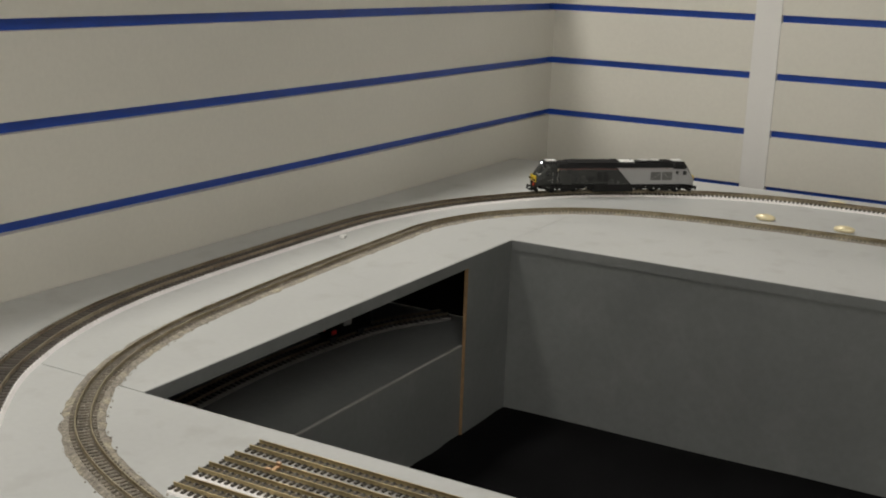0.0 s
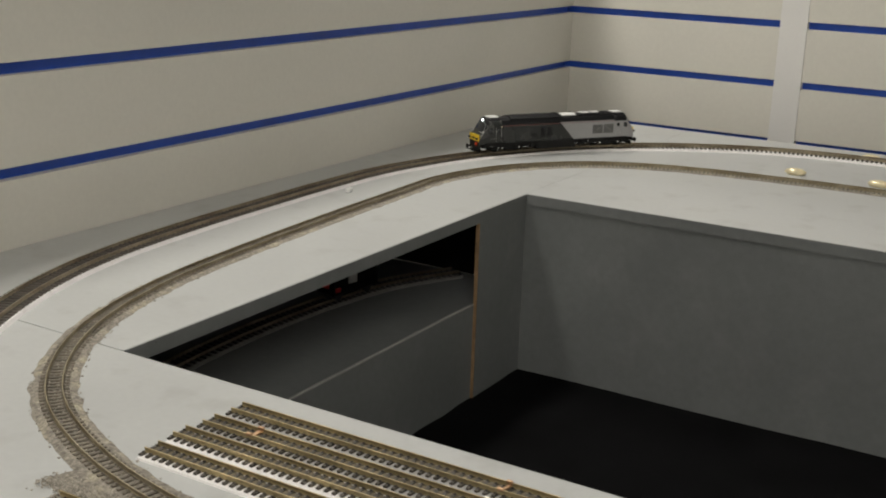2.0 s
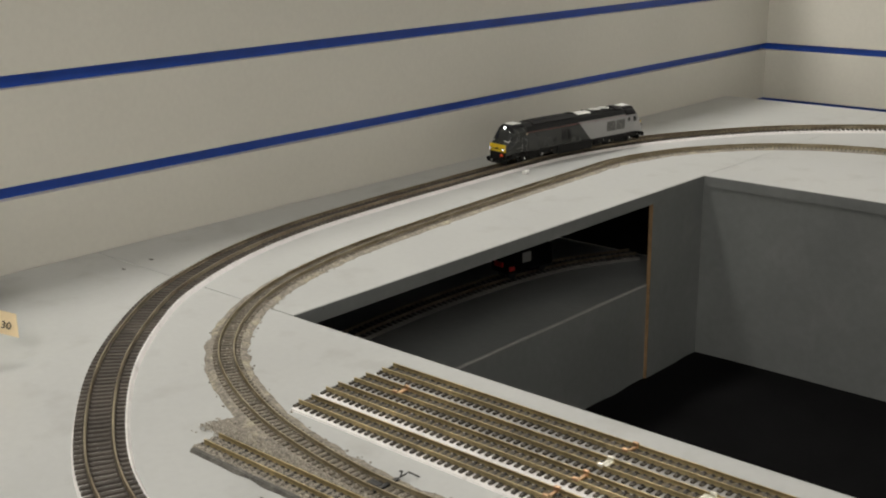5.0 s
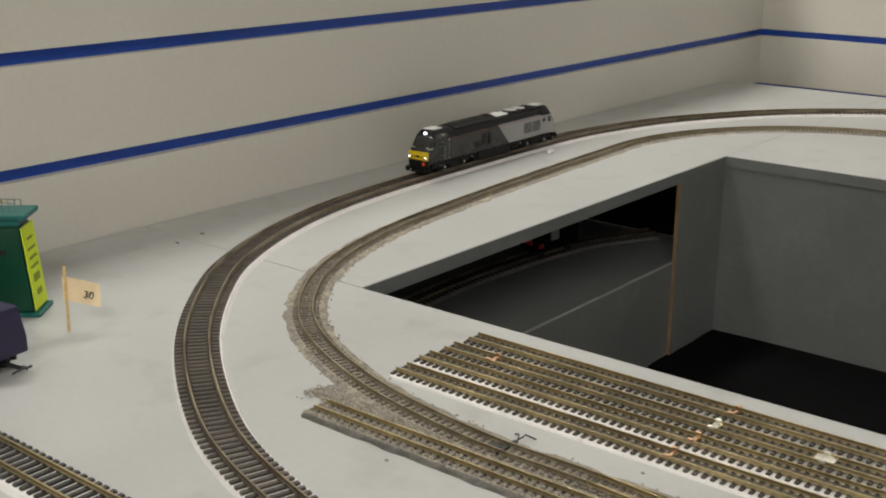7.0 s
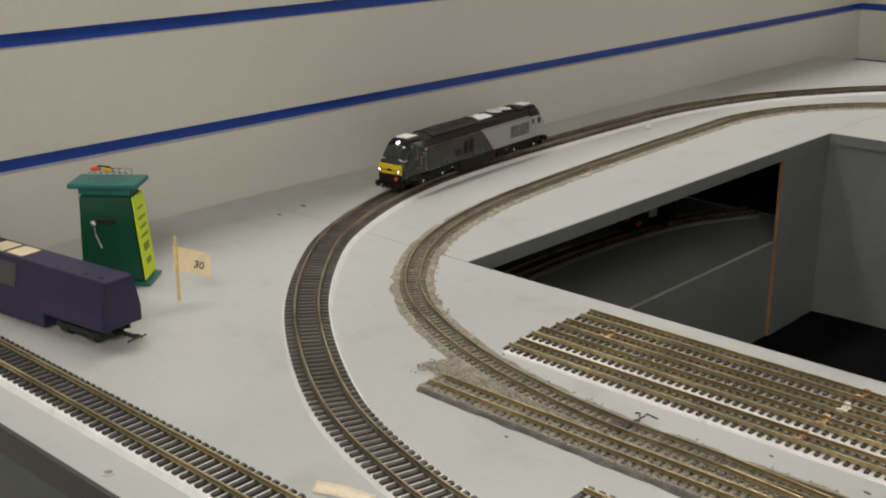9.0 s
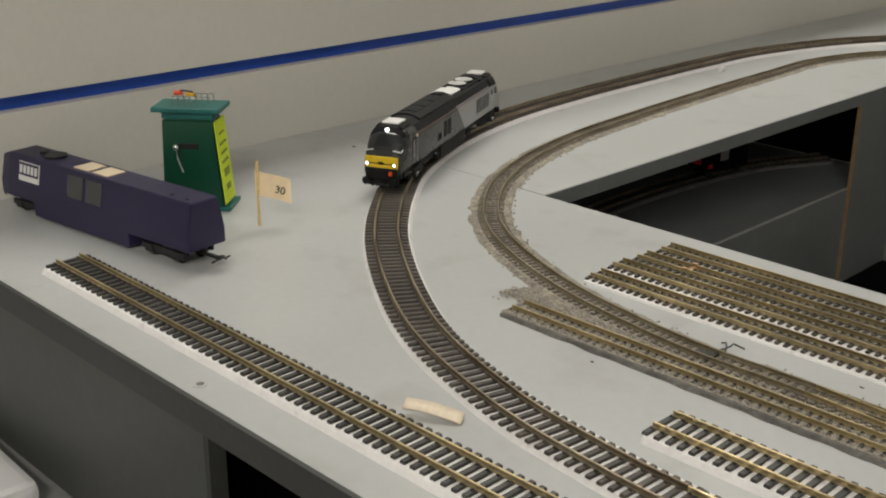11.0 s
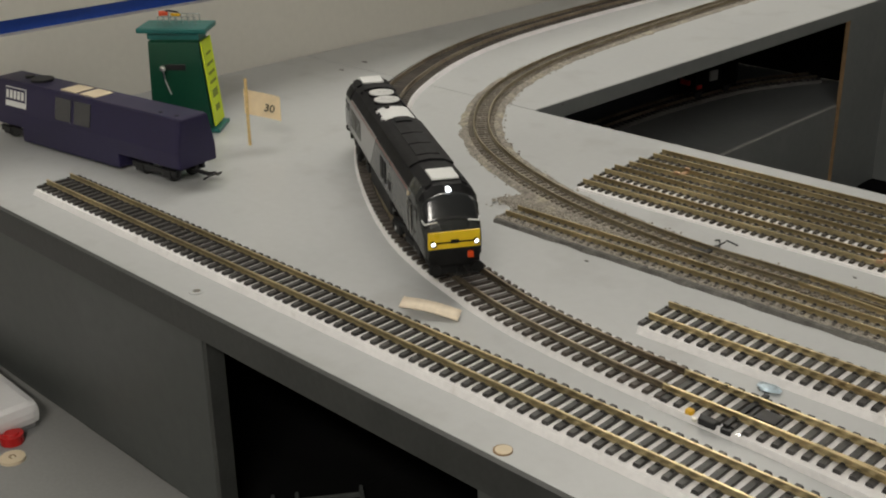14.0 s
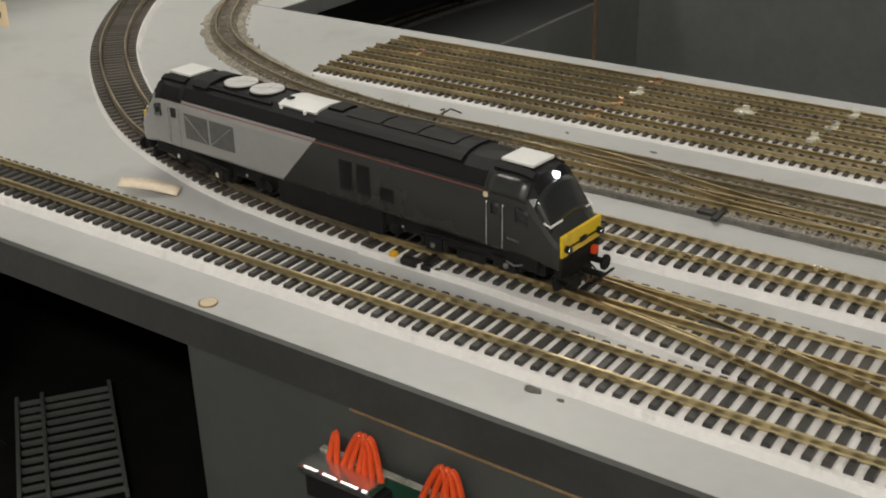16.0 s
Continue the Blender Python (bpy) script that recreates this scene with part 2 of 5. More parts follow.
solid("floor", (0.9, 2.8, FLOOR - 0.05), (5.0, 10.2, 0.1), FLOORP, "dark carpeted floor of the room", "floor")
solid("ceiling", (0.9, 2.8, CEIL + 0.05), (5.0, 10.2, 0.1), CEILP, "plain white ceiling over the room", "ceiling")
solid("wall_west", (-1.55, 2.8, (CEIL + FLOOR) / 2), (0.1, 10.2, CEIL - FLOOR), CEILP, "plain white wall behind the partition", "wall")
solid("wall_east", (3.35, 2.8, (CEIL + FLOOR) / 2), (0.1, 10.2, CEIL - FLOOR), CEILP, "plain white wall of the room", "wall")
solid("wall_south", (0.9, -2.25, (CEIL + FLOOR) / 2), (4.8, 0.1, CEIL - FLOOR), CEILP, "plain white wall behind the aisle", "wall")
solid("wall_back", (0.9, 7.85, (CEIL + FLOOR) / 2), (4.8, 0.1, CEIL - FLOOR), CEILP, "plain white wall beyond the slatwall", "wall")


def slat_levels():
    k = -10
    while L1 + k * PITCH < WTOP - 0.02:
        z = L1 + k * PITCH
        if z > FLOOR + 0.05:
            yield z
        k += 1


def slatwall(name, face, along0, along1, axis, top, label):
    """Backing, planks with lipped edges and blue strips in the slots. axis: the way the slots run."""
    wall = thing(name, label, "slatwall", kind="structure")
    depth = 0.016

    def put(nm, z0, z1, d0, d1, a0, a1, m, lab=""):
        d, a = (d0 + d1) / 2, (a0 + a1) / 2
        if axis == "y":
            c, s = (face - d, a, (z0 + z1) / 2), (d1 - d0, a1 - a0, z1 - z0)
        else:
            c, s = (a, face + d, (z0 + z1) / 2), (a1 - a0, d1 - d0, z1 - z0)
        return box_part(nm, c, s, m, wall, lab, bevel=0.0006 if nm == "plank" else 0)

    put("backing", FLOOR, top, depth, depth + 0.012, along0, along1, WALLP)
    zs = list(slat_levels())
    edges = [FLOOR] + zs + [top]
    for i in range(len(edges) - 1):
        lo = edges[i] + (SLOT / 2 if i else 0)
        hi = edges[i + 1] - (SLOT / 2 if i < len(edges) - 2 else 0)
        put("plank", lo, hi, 0.0, depth - 0.0005, along0, along1, WALLP)
    for z in zs:
        put("blue_strip", z - SLOT / 2, z + SLOT / 2 - 0.0004, 0.0115, depth - 0.001, along0, along1, BLUE, "blue plastic strip in the slot")
    return wall


slatwall("wall_left_slatwall", XW, 0.045, YW + 0.0, "y", WTOP, "off-white slatwall with blue plastic strips in its slots")
slatwall("wall_far_slatwall_1", YW, XW - 0.028, 0.297, "x", WTOP, "off-white slatwall with blue strips beside a white joint")
slatwall("wall_far_slatwall_2", YW, 0.343, 2.3, "x", WTOP, "long off-white slatwall with blue strips beside a white joint")
solid("trim_joint_post", (0.32, YW + 0.0125, (WTOP + FLOOR) / 2), (0.0456, 0.027, WTOP - FLOOR), POSTP, "smooth white joint strip between two slatwall panels", "joint strip")

# ---- the baseboard ----
X0, X1, YF0, YF1 = XW + 0.001, 1.95, 0.0695, 1.735
HX0, HX1, HY0, HY1 = 0.203, 1.45, 0.4725, 1.144
SEAMY = 0.4715
T = 0.013


def slab(nm, x0, x1, y0, y1):
    return box_part(nm, ((x0 + x1) / 2, (y0 + y1) / 2, -T / 2), (x1 - x0, y1 - y0, T), BOARD, baseboard, bevel=0.0007)


baseboard = thing("baseboard", "light grey painted layout baseboard with a large open well", "baseboard", kind="structure")
slab("front_board", X0, X1, YF0 + 0.0015, SEAMY - 0.0006)
slab("side_board", X0, HX0, SEAMY + 0.0006, YF1)
slab("side_board", HX1, X1, SEAMY + 0.0006, YF1)
slab("back_board", HX0 + 0.0002, HX1 - 0.0002, HY1, YF1)
box_part("seam_filler", ((X0 + HX0) / 2, SEAMY, -T / 2 - 0.001), (HX0 - X0, 0.0012, T - 0.0035), SEAMD, baseboard, "dark open seam between two boards")
box_part("front_edge", ((X0 + X1) / 2, YF0, -0.0090), (X1 - X0, 0.003, 0.0174), LIP, baseboard, "dark painted front edge")
box_part("well_edge", ((HX0 + HX1) / 2, HY1 - 0.0006, -T / 2 - 0.0004), (HX1 - HX0, 0.0012, T), PANEL, baseboard, "dark grey well edge")
box_part("well_edge", (HX0 + 0.0006, (HY0 + HY1) / 2, -T / 2 - 0.0004), (0.0012, HY1 - HY0 - 0.002, T), PANEL, baseboard, "dark grey well edge")

# ---- the well and the space under the board ----
WB = -0.234
well = thing("well", "deep dark grey panelled well in the baseboard", "well", kind="structure")
box_part("back_panel", ((HX0 + HX1) / 2, HY1 + 0.004, (WB - T) / 2), (HX1 - HX0 + 0.01, 0.006, -WB - T - 0.0005), PANEL, well, "dark grey painted board")
box_part("side_panel", (HX0 - 0.0022, (1.027 + HY1 + 0.0016) / 2, (WB - T) / 2), (0.004, HY1 + 0.0016 - 1.027, -WB - T - 0.0005), PANEL, well, "dark grey panel beside the opening")
box_part("raw_edge", (HX0 - 0.0016, 1.0262, (WB - T) / 2), (0.0046, 0.0012, -WB - T - 0.001), RAWWOOD, well, "raw plywood edge")
box_part("shelf_front", (HX0 - 0.006, (HY0 + 1.025) / 2, (WB - 0.114) / 2), (0.006, 1.025 - HY0, -WB - 0.114), PANEL, well, "dark grey shelf front")
box_part("shelf_top", ((XW + HX0) / 2 - 0.0018, (HY0 + 1.13) / 2, -0.117), (HX0 - XW - 0.0036, 1.13 - HY0, 0.006), PANEL, well, "dark grey shelf under the board")
# Pale strip paints the edge highlight along with its wear.
box_part("shelf_edge", (HX0 - 0.0040, (HY0 + 1.025) / 2, -0.1134), (0.0034, 1.023 - HY0, 0.0018), BEDL, well, "worn shelf edge, made paler for its highlight")
box_part("near_panel", ((HX0 + HX1) / 2, HY0 - 0.004, (WB - T) / 2), (HX1 - HX0, 0.006, -WB - T - 0.0005), INSHADE, well)
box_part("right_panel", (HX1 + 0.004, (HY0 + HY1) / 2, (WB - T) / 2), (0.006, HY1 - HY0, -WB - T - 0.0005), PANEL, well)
# Ends added to stop light leaking in; near-black holds the shade.
box_part("end_panel", (0.05, 1.1335, (-0.114 - T) / 2), (0.30, 0.004, 0.1005), INSHADE, well)
box_part("end_panel", (XW + 0.003, 0.8, (-0.114 - T) / 2), (0.004, 0.66, 0.1005), INSHADE, well)
box_part("end_panel", (0.06, HY0 - 0.006, (-0.114 - T) / 2), (0.30, 0.004, 0.1005), INSHADE, well)
bm = bmesh.new()
n = 24
grid = [[bm.verts.new((XW + (HX1 + 0.1 - XW) * i / n, HY0 - 0.02 + (HY1 - HY0 + 0.05) * j / n, WB - 0.003 + 0.0025 * noise.noise((i * 0.9, j * 0.9, 0)))) for j in range(n + 1)] for i in range(n + 1)]
for i in range(n):
    for j in range(n):
        bm.faces.new((grid[i][j], grid[i + 1][j], grid[i + 1][j + 1], grid[i][j + 1]))
cloth = new("well_floor_cloth", finish(bm, "well_floor_cloth", True))
cloth.data.materials.append(BLACKCLOTH)
sm = cloth.modifiers.new("thick", "SOLIDIFY")
sm.thickness = 0.004
tagged(cloth, "crumpled black cloth on the floor of the well", "cloth")

# front of the baseboard frame
FB = -0.142
front = thing("front_fascia", "dark grey fascia under the board's front edge with an opening", "fascia", kind="structure")
box_part("fascia_panel", ((X0 + 0.3020) / 2, 0.080, (FB - 0.0165) / 2), (0.3020 - X0, 0.007, -FB - 0.0165), FASCIA, front, "dark grey fascia board", bevel=0.0006)
box_part("jamb", (0.3020 + 0.0015, 0.0825, (FB - 0.0165) / 2), (0.003, 0.011, -FB - 0.0165), LIP, front, "dark jamb of the opening")
FACE2 = 0.0685
box_part("fascia_panel", ((0.512 + X1) / 2, FACE2 + 0.0045, (-0.4 - 0.0165) / 2), (X1 - 0.512, 0.009, 0.4 - 0.0165), FASCIA, front, "dark grey fascia board", bevel=0.0006)
box_part("worn_top_edge", ((0.60 + X1) / 2, FACE2 - 0.0001, -0.0183), (X1 - 0.60, 0.0014, 0.0010), RAWWOOD, front, "worn bare wooden edge")
# Linings, inner shelves and frame carry the opening's shade in their near-black colour.
box_part("inner_back", (0.4, 0.46, -0.2), (0.99, 0.006, 0.36), INSHADE, front)
box_part("inner_left", (0.09, 0.26, -0.085), (0.006, 0.36, 0.12), INSHADE, front)
box_part("inner_right", (0.56, 0.26, -0.2), (0.006, 0.36, 0.36), INSHADE, front)
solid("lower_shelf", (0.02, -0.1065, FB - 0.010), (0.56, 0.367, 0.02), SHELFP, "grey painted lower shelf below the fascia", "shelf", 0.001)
solid("inner_shelf", (0.19, 0.26, FB - 0.010), (0.299, 0.362, 0.02), INSHADE, "shelf deep under the board, its shade painted near-black", "shelf", 0.001)
solid("inner_shelf", (0.45, 0.13, FB - 0.010), (0.22, 0.24, 0.02), INSHADE, "shelf inside the opening, its shade painted near-black", "shelf", 0.001)
solid("leg_frame", (0.4, 0.5, -0.66), (0.9, 0.4, 0.5), INSHADE, "frame under the layout, its shade painted near-black", "frame")

# ---- track paths ----
YN = 0.165
RAILTOP = 0.0078


def spline(ctrl, step):
    """Evenly spaced points on a smooth curve through the control points."""
    c = [Vector((*p, 0)) for p in ctrl]
    c = [2 * c[0] - c[1]] + c + [2 * c[-1] - c[-2]]
    fine = []
    for i in range(1, len(c) - 2):
        for k in range(24):
            t = k / 24
            a, b, d, e = c[i - 1], c[i], c[i + 1], c[i + 2]
            fine.append(0.5 * (2 * b + (d - a) * t + (2 * a - 5 * b + 4 * d - e) * t * t + (3 * b - a - 3 * d + e) * t ** 3))
    fine.append(c[-2])
    out, left = [fine[0]], step
    for p, q in zip(fine, fine[1:]):
        seg = (q - p).length
        pos = 0
        while seg - pos >= left:
            pos += left
            out.append(p.lerp(q, pos / seg))
            left = step
        left -= seg - pos
    return [(p.x, p.y) for p in out]


OUTER = [(1.6, 1.652), (1.2, 1.652), (0.8, 1.652), (0.6, 1.652), (0.46, 1.646), (0.36, 1.624), (0.28, 1.585), (0.2, 1.527), (0.135, 1.462), (0.085, 1.388), (0.03, 1.274), (-0.004, 1.13), (-0.009, 1.0), (-0.007, 0.87), (-0.003, 0.76), (0.007, 0.65),
         (0.029, 0.555), (0.065, 0.468), (0.110, 0.397), (0.200, 0.302), (0.319, 0.219), (0.419, 0.181), (0.50, 0.168), (0.58, YN), (0.7, YN), (0.9, YN), (1.2, YN), (1.75, YN)]
FINE = spline(OUTER, 0.002)


def outer(s):
    """Centre of the large loop, s metres from its far end."""
    i = min(max(int(s / 0.002), 0), len(FINE) - 2)
    t = s / 0.002 - i
    (x0, y0), (x1, y1) = FINE[i], FINE[i + 1]
    return x0 + (x1 - x0) * t, y0 + (y1 - y0) * t


def headings(pts):
    out = []
    for i in range(len(pts)):
        a, b = pts[max(i - 1, 0)], pts[min(i + 1, len(pts) - 1)]
        out.append(math.atan2(b[1] - a[1], b[0] - a[0]))
    return out


def rail_bm(pts, off, z0, z1, head, z_noise=0.0):
    """A flat-bottomed rail along the path, shifted off to its left."""
    bm = bmesh.new()
    h = z1 - z0
    prof = [(-head * 0.65, z0), (-head * 0.65, z0 + h * 0.15), (-head * 0.28, z0 + h * 0.32), (-head * 0.28, z0 + h * 0.62), (-head * 0.5, z0 + h * 0.72), (-head * 0.5, z1 - h * 0.05), (-head * 0.4, z1)]
    prof = prof + [(-y, z) for y, z in reversed(prof)]
    rings = []
    for (x, y), a in zip(pts, headings(pts)):
        nx, ny = -math.sin(a), math.cos(a)
        rings.append([bm.verts.new((x + nx * (off + d), y + ny * (off + d), z)) for d, z in prof])
    m = len(prof)
    for u, v in zip(rings, rings[1:]):
        for k in range(m):
            bm.faces.new((u[k], u[(k + 1) % m], v[(k + 1) % m], v[k]))
    bm.faces.new(rings[0])
    bm.faces.new(list(reversed(rings[-1])))
    return bm


def strip_bm(pts, half, z0, z1, wob=0.0, slope=0.0, seed=0, off=0.0):
    """A raised strip along the path with sloping shoulders and, if asked, an uneven outline."""
    bm = bmesh.new()
    rings = []
    for i, ((x, y), a) in enumerate(zip(pts, headings(pts))):
        nx, ny = -math.sin(a), math.cos(a)
        w1 = wob * noise.noise((i * 0.35, seed, 0))
        w2 = wob * noise.noise((i * 0.35, seed, 9))
        pr = [(-half - slope - w1, z0), (-half, z1), (half, z1), (half + slope + w2, z0)]
        rings.append([bm.verts.new((x + nx * d, y + ny * d, z)) for d, z in ((e + off, f) for e, f in pr)])
    for u, v in zip(rings, rings[1:]):
        for k in range(4):
            bm.faces.new((u[k], u[(k + 1) % 4], v[(k + 1) % 4], v[k]))
    bm.faces.new(rings[0])
    bm.faces.new(list(reversed(rings[-1])))
    return bm


def sleeper_mesh(name, length, width, z0, z1, gauge, chair, material):
    """A chamfered sleeper with two rail chairs on it."""
    bm = bmesh.new()
    add_box(bm, (0, 0, (z0 + z1) / 2), (width, length, z1 - z0), bevel=0)
    top = [v for v in bm.verts if v.co.z > (z0 + z1) / 2]
    for v in top:
        v.co.x *= 0.84
        v.co.y *= 0.975
    for s in (-1, 1):
        for o in (-1, 1):
            add_box(bm, (0, s * gauge / 2 + o * chair, z1 + 0.0003), (width * 0.55, chair * 0.7, 0.0008))
    me = finish(bm, name)
    me.materials.append(material)
    return me


OO_SLEEPER = sleeper_mesh("sleeper", 0.0318, 0.0034, 0.0030, 0.0047, 0.0172, 0.0016, SLEEP)
OO_BROWN = sleeper_mesh("sleeper", 0.0318, 0.0034, 0.0030, 0.0047, 0.0172, 0.0016, SLEEPB)
NG = 0.0113
N_DUSTY = sleeper_mesh("sleeper", 0.0208, 0.0026, 0.0010, 0.0024, NG, 0.0014, SLEEPD)
N_SLEEPER = sleeper_mesh("sleeper", 0.0208, 0.0026, 0.0010, 0.0024, NG, 0.0014, SLEEPN)


def track(name, label, pts, pitch, gauge="oo", tie=None, bed=None, bed_half=0.0172, rails=RAIL, near=None, group="model tracks", sleepers=True, bed_off=0.0):
    """pts: evenly spaced centre points, one sleeper each. near: which points get sleepers of their own; the rest are joined."""
    x0, y0 = pts[0]
    tr = thing(name, label, "model track", (x0, y0, 0), group=group)
    loc = [(x - x0, y - y0) for x, y in pts]
    oo = gauge == "oo"
    if bed:
        part("underlay", strip_bm(loc, bed_half - (0.0008 if oo else 0), 0.0, 0.0031 if oo else 0.0011, 0.0004, 0.0020 if oo else 0.0007, len(pts), bed_off), bed, tr, "white foam underlay" if bed is BED else "")
    g = 0.0172 if oo else NG
    if bed and not oo:
        part("sleeper_web", strip_bm(loc, NG / 2 - 0.0010, 0.0, 0.0019, 0.0003, 0.0004, 2), WEB, tr, "dusty brown web between the rails")
    for s in (-1, 1):
        part("rail", rail_bm(loc, s * g / 2, 0.0045 if oo else 0.0021, RAILTOP if oo else 0.0053, 0.0013 if oo else 0.0009), rails, tr, "brass-coloured metal rail" if rails is not RAILD else "weathered metal rail")
    if sleepers:
        me = tie or (OO_SLEEPER if oo else N_SLEEPER)
        chosen = near(pts) if near else range(len(pts))
        chosen = set(list(chosen)[:300])
        hs = headings(pts)
        rest = bmesh.new()
        for i, (x, y) in enumerate(loc):
            jit = random.uniform(-0.012, 0.012)
            if i in chosen:
                piece("sleeper", me, tr, (x, y, 0), hs[i] + jit)
            else:
                k = len(rest.verts)
                rest.from_mesh(me)
                rest.verts.ensure_lookup_table()
                bmesh.ops.transform(rest, matrix=Matrix.Translation((x, y, 0)) @ Matrix.Rotation(hs[i], 4, "Z"), verts=rest.verts[k:])
        if len(rest.verts):
            tagged(part("sleeper_strip", rest, me.materials[0], tr), kind="stuff")
        else:
            rest.free()
    return tr


def line(x0, x1, y, pitch):
    n = int((x1 - x0) / pitch)
    return [(x0 + pitch * i, y) for i in range(n + 1)]


OOP, NP = 0.0067, 0.0056
NEARJOINT = next(i for i in range(len(FINE)) if FINE[i][1] < 0.2 and FINE[i][0] > 0.5495) * 0.002
outer_pts = [outer(0.3 + OOP * i) for i in range(int((NEARJOINT - 0.3) / OOP) + 1)]
track("outer_loop_track", "curved model track with black sleepers on white underlay", outer_pts, OOP, tie=OO_BROWN, bed=BED, bed_half=0.0168, bed_off=0.0008, rails=RAILD,
      near=lambda p: sorted((i for i in range(len(p)) if p[i][1] < 1.3 and p[i][0] < 0.8), key=lambda i: p[i][1]))
track("siding_track", "straight model siding with black sleepers on white underlay", line(0.086, 1.75, 0.1155, OOP), OOP, bed=BED, bed_off=-0.0016, rails=RAILB, near=lambda p: range(170))
track("short_siding_track", "straight model siding with bright brass rails ending short", line(0.497, 1.75, 0.2195, OOP), OOP, bed=BED, bed_off=-0.0010, near=lambda p: range(110))
for y, x0 in ((0.3590, 0.345), (0.3855, 0.343), (0.4095, 0.346), (0.4350, 0.348)):
    track("narrow_siding_track", "thin straight siding of small-scale track with brass rails", line(x0, 1.4, y, NP), NP, "n", bed=BEDL if y > 0.40 else BED, bed_half=0.0120, bed_off=-0.0025 if 0.38 < y < 0.4 else -0.0008, rails=RAILB, near=lambda p: range(110), group="parallel small-scale sidings")
inner_ctrl = [(1.5, 0.306), (1.0, 0.306), (0.62, 0.306), (0.52, 0.3055), (0.44, 0.307), (0.34, 0.327), (0.246, 0.371), (0.183, 0.432), (0.139, 0.51), (0.111, 0.61), (0.098, 0.72), (0.087, 0.88),
              (0.080, 1.04), (0.078, 1.14), (0.102, 1.235), (0.143, 1.305), (0.194, 1.358), (0.26, 1.396), (0.34, 1.418), (0.44, 1.430), (0.57, 1.437), (0.9, 1.437), (1.4, 1.43)]
inner_pts = spline(inner_ctrl, NP)
track("inner_loop_track", "weathered small-scale loop track laid in ballast", inner_pts, NP, "n", tie=N_DUSTY, rails=RAILN,
      near=lambda p: sorted((i for i in range(len(p)) if p[i][0] < 0.8 and p[i][1] < 1.0), key=lambda i: p[i][1]))
track("ballasted_siding_track", "small-scale siding track with brass rails set in grey ballast", line(0.346, 1.4, 0.2805, NP), NP, "n", rails=RAILB, near=lambda p: range(110))

track("crossover_track", "small-scale crossover with brass rails between two ballasted lines", spline([(0.53, 0.3055), (0.59, 0.3010), (0.66, 0.2870), (0.72, 0.2810)], NP), NP, "n", tie=N_DUSTY, rails=RAILB)


# ---- ballast: a glued bed with loose grains ----
def grains(bm, spots, size):
    base = [Vector(v) for v in ((1, 0, 0), (-1, 0, 0), (0, 1, 0), (0, -1, 0), (0, 0, 1))]
    for x, y, z in spots:
        s = size * random.uniform(0.6, 1.4)
        m = Euler((random.uniform(-0.5, 0.5), random.uniform(-0.5, 0.5), random.uniform(0, 6.3))).to_matrix()
        v = [bm.verts.new(Vector((x, y, z)) + m @ (b * s * random.uniform(0.7, 1.2))) for b in base]
        for a, b, c in ((0, 2, 4), (2, 1, 4), (1, 3, 4), (3, 0, 4)):
            bm.faces.new((v[a], v[b], v[c]))


ballast = thing("ballast", "grey granite ballast glued along the small-scale tracks", "ballast", kind="stuff")
def thin(points, k):
    return points[::k] + [points[-1]]
part("ballast_bed", strip_bm(thin(inner_pts, 1), 0.0125, 0.0, 0.0013, 0.0032, 0.0040, 3), BALLASTD, ballast, "glued ballast bed")
part("ballast_bed", strip_bm(line(0.343, 1.4, 0.2805, NP), 0.0112, 0.0, 0.0019, 0.0018, 0.002, 5, -0.0014), BALLASTD, ballast, "glued ballast bed")
part("ballast_bed", strip_bm([(0.325, 0.306), (0.34, 0.301), (0.37, 0.2965), (0.42, 0.294), (0.5, 0.2935), (0.8, 0.2935), (1.4, 0.2935)], 0.0085, 0.0, 0.0011, 0.0015, 0.003, 6), BALLASTD, ballast, "glued ballast fill")
part("ballast_edge", strip_bm(line(0.345, 1.4, 0.2665, NP), 0.0013, 0.0, 0.0020, 0.0016, 0.0012, 8), SEAMD, ballast, "dark glue-stained ballast edge")
bm = bmesh.new()
spots = []
hs = headings(inner_pts)
for i, (x, y) in enumerate(inner_pts):
    dens = 26 if (y < 0.62 and x < 0.95) else 9
    for _ in range(dens):
        d = random.gauss(0, 0.0078)
        if y > 0.36 and random.random() < 0.35:
            d = -abs(random.gauss(0.010, 0.0045)) if x < 0.4 else d
        if abs(d) > 0.019 or abs(abs(d) - NG / 2) < 0.001:
            continue
        a = hs[i]
        t = random.uniform(-NP / 2, NP / 2)
        zz = 0.0013 if abs(d) < 0.011 else 0.0002
        spots.append((x - math.sin(a) * d + math.cos(a) * t, y + math.cos(a) * d + math.sin(a) * t, zz))
for i in range(6500):
    x = 0.343 + (0.95 - 0.343) * random.random() ** 1.2
    d = random.gauss(-0.003, 0.009)
    if d < -0.0128 or d > 0.013 or abs(abs(d) - NG / 2) < 0.001:
        continue
    spots.append((x, 0.2805 + d, 0.0019))
for i in range(1500):
    spots.append((random.uniform(0.32, 0.52), 0.297 + random.gauss(0, 0.005), 0.0011))
grains(bm, spots, 0.00095)
tagged(part("ballast_grains", bm, BALLAST, ballast, "loose stone grains"), kind="stuff")

# ---- turnout at the end of the outer loop ----
turnout = thing("turnout", "model turnout with brass rails, black tie bar and motor", "model turnout", (0.551, YN, 0))
straight = [(-0.0085, 0)] + [(OOP * i + 0.003, 0) for i in range(171)]
part("underlay", strip_bm([(-0.0085, 0.0), (0.05, -0.001), (0.12, -0.006), (0.2, -0.018), (0.26, -0.026)], 0.0172, 0, 0.0031, 0, 0.0007), BED, turnout, "white foam underlay")
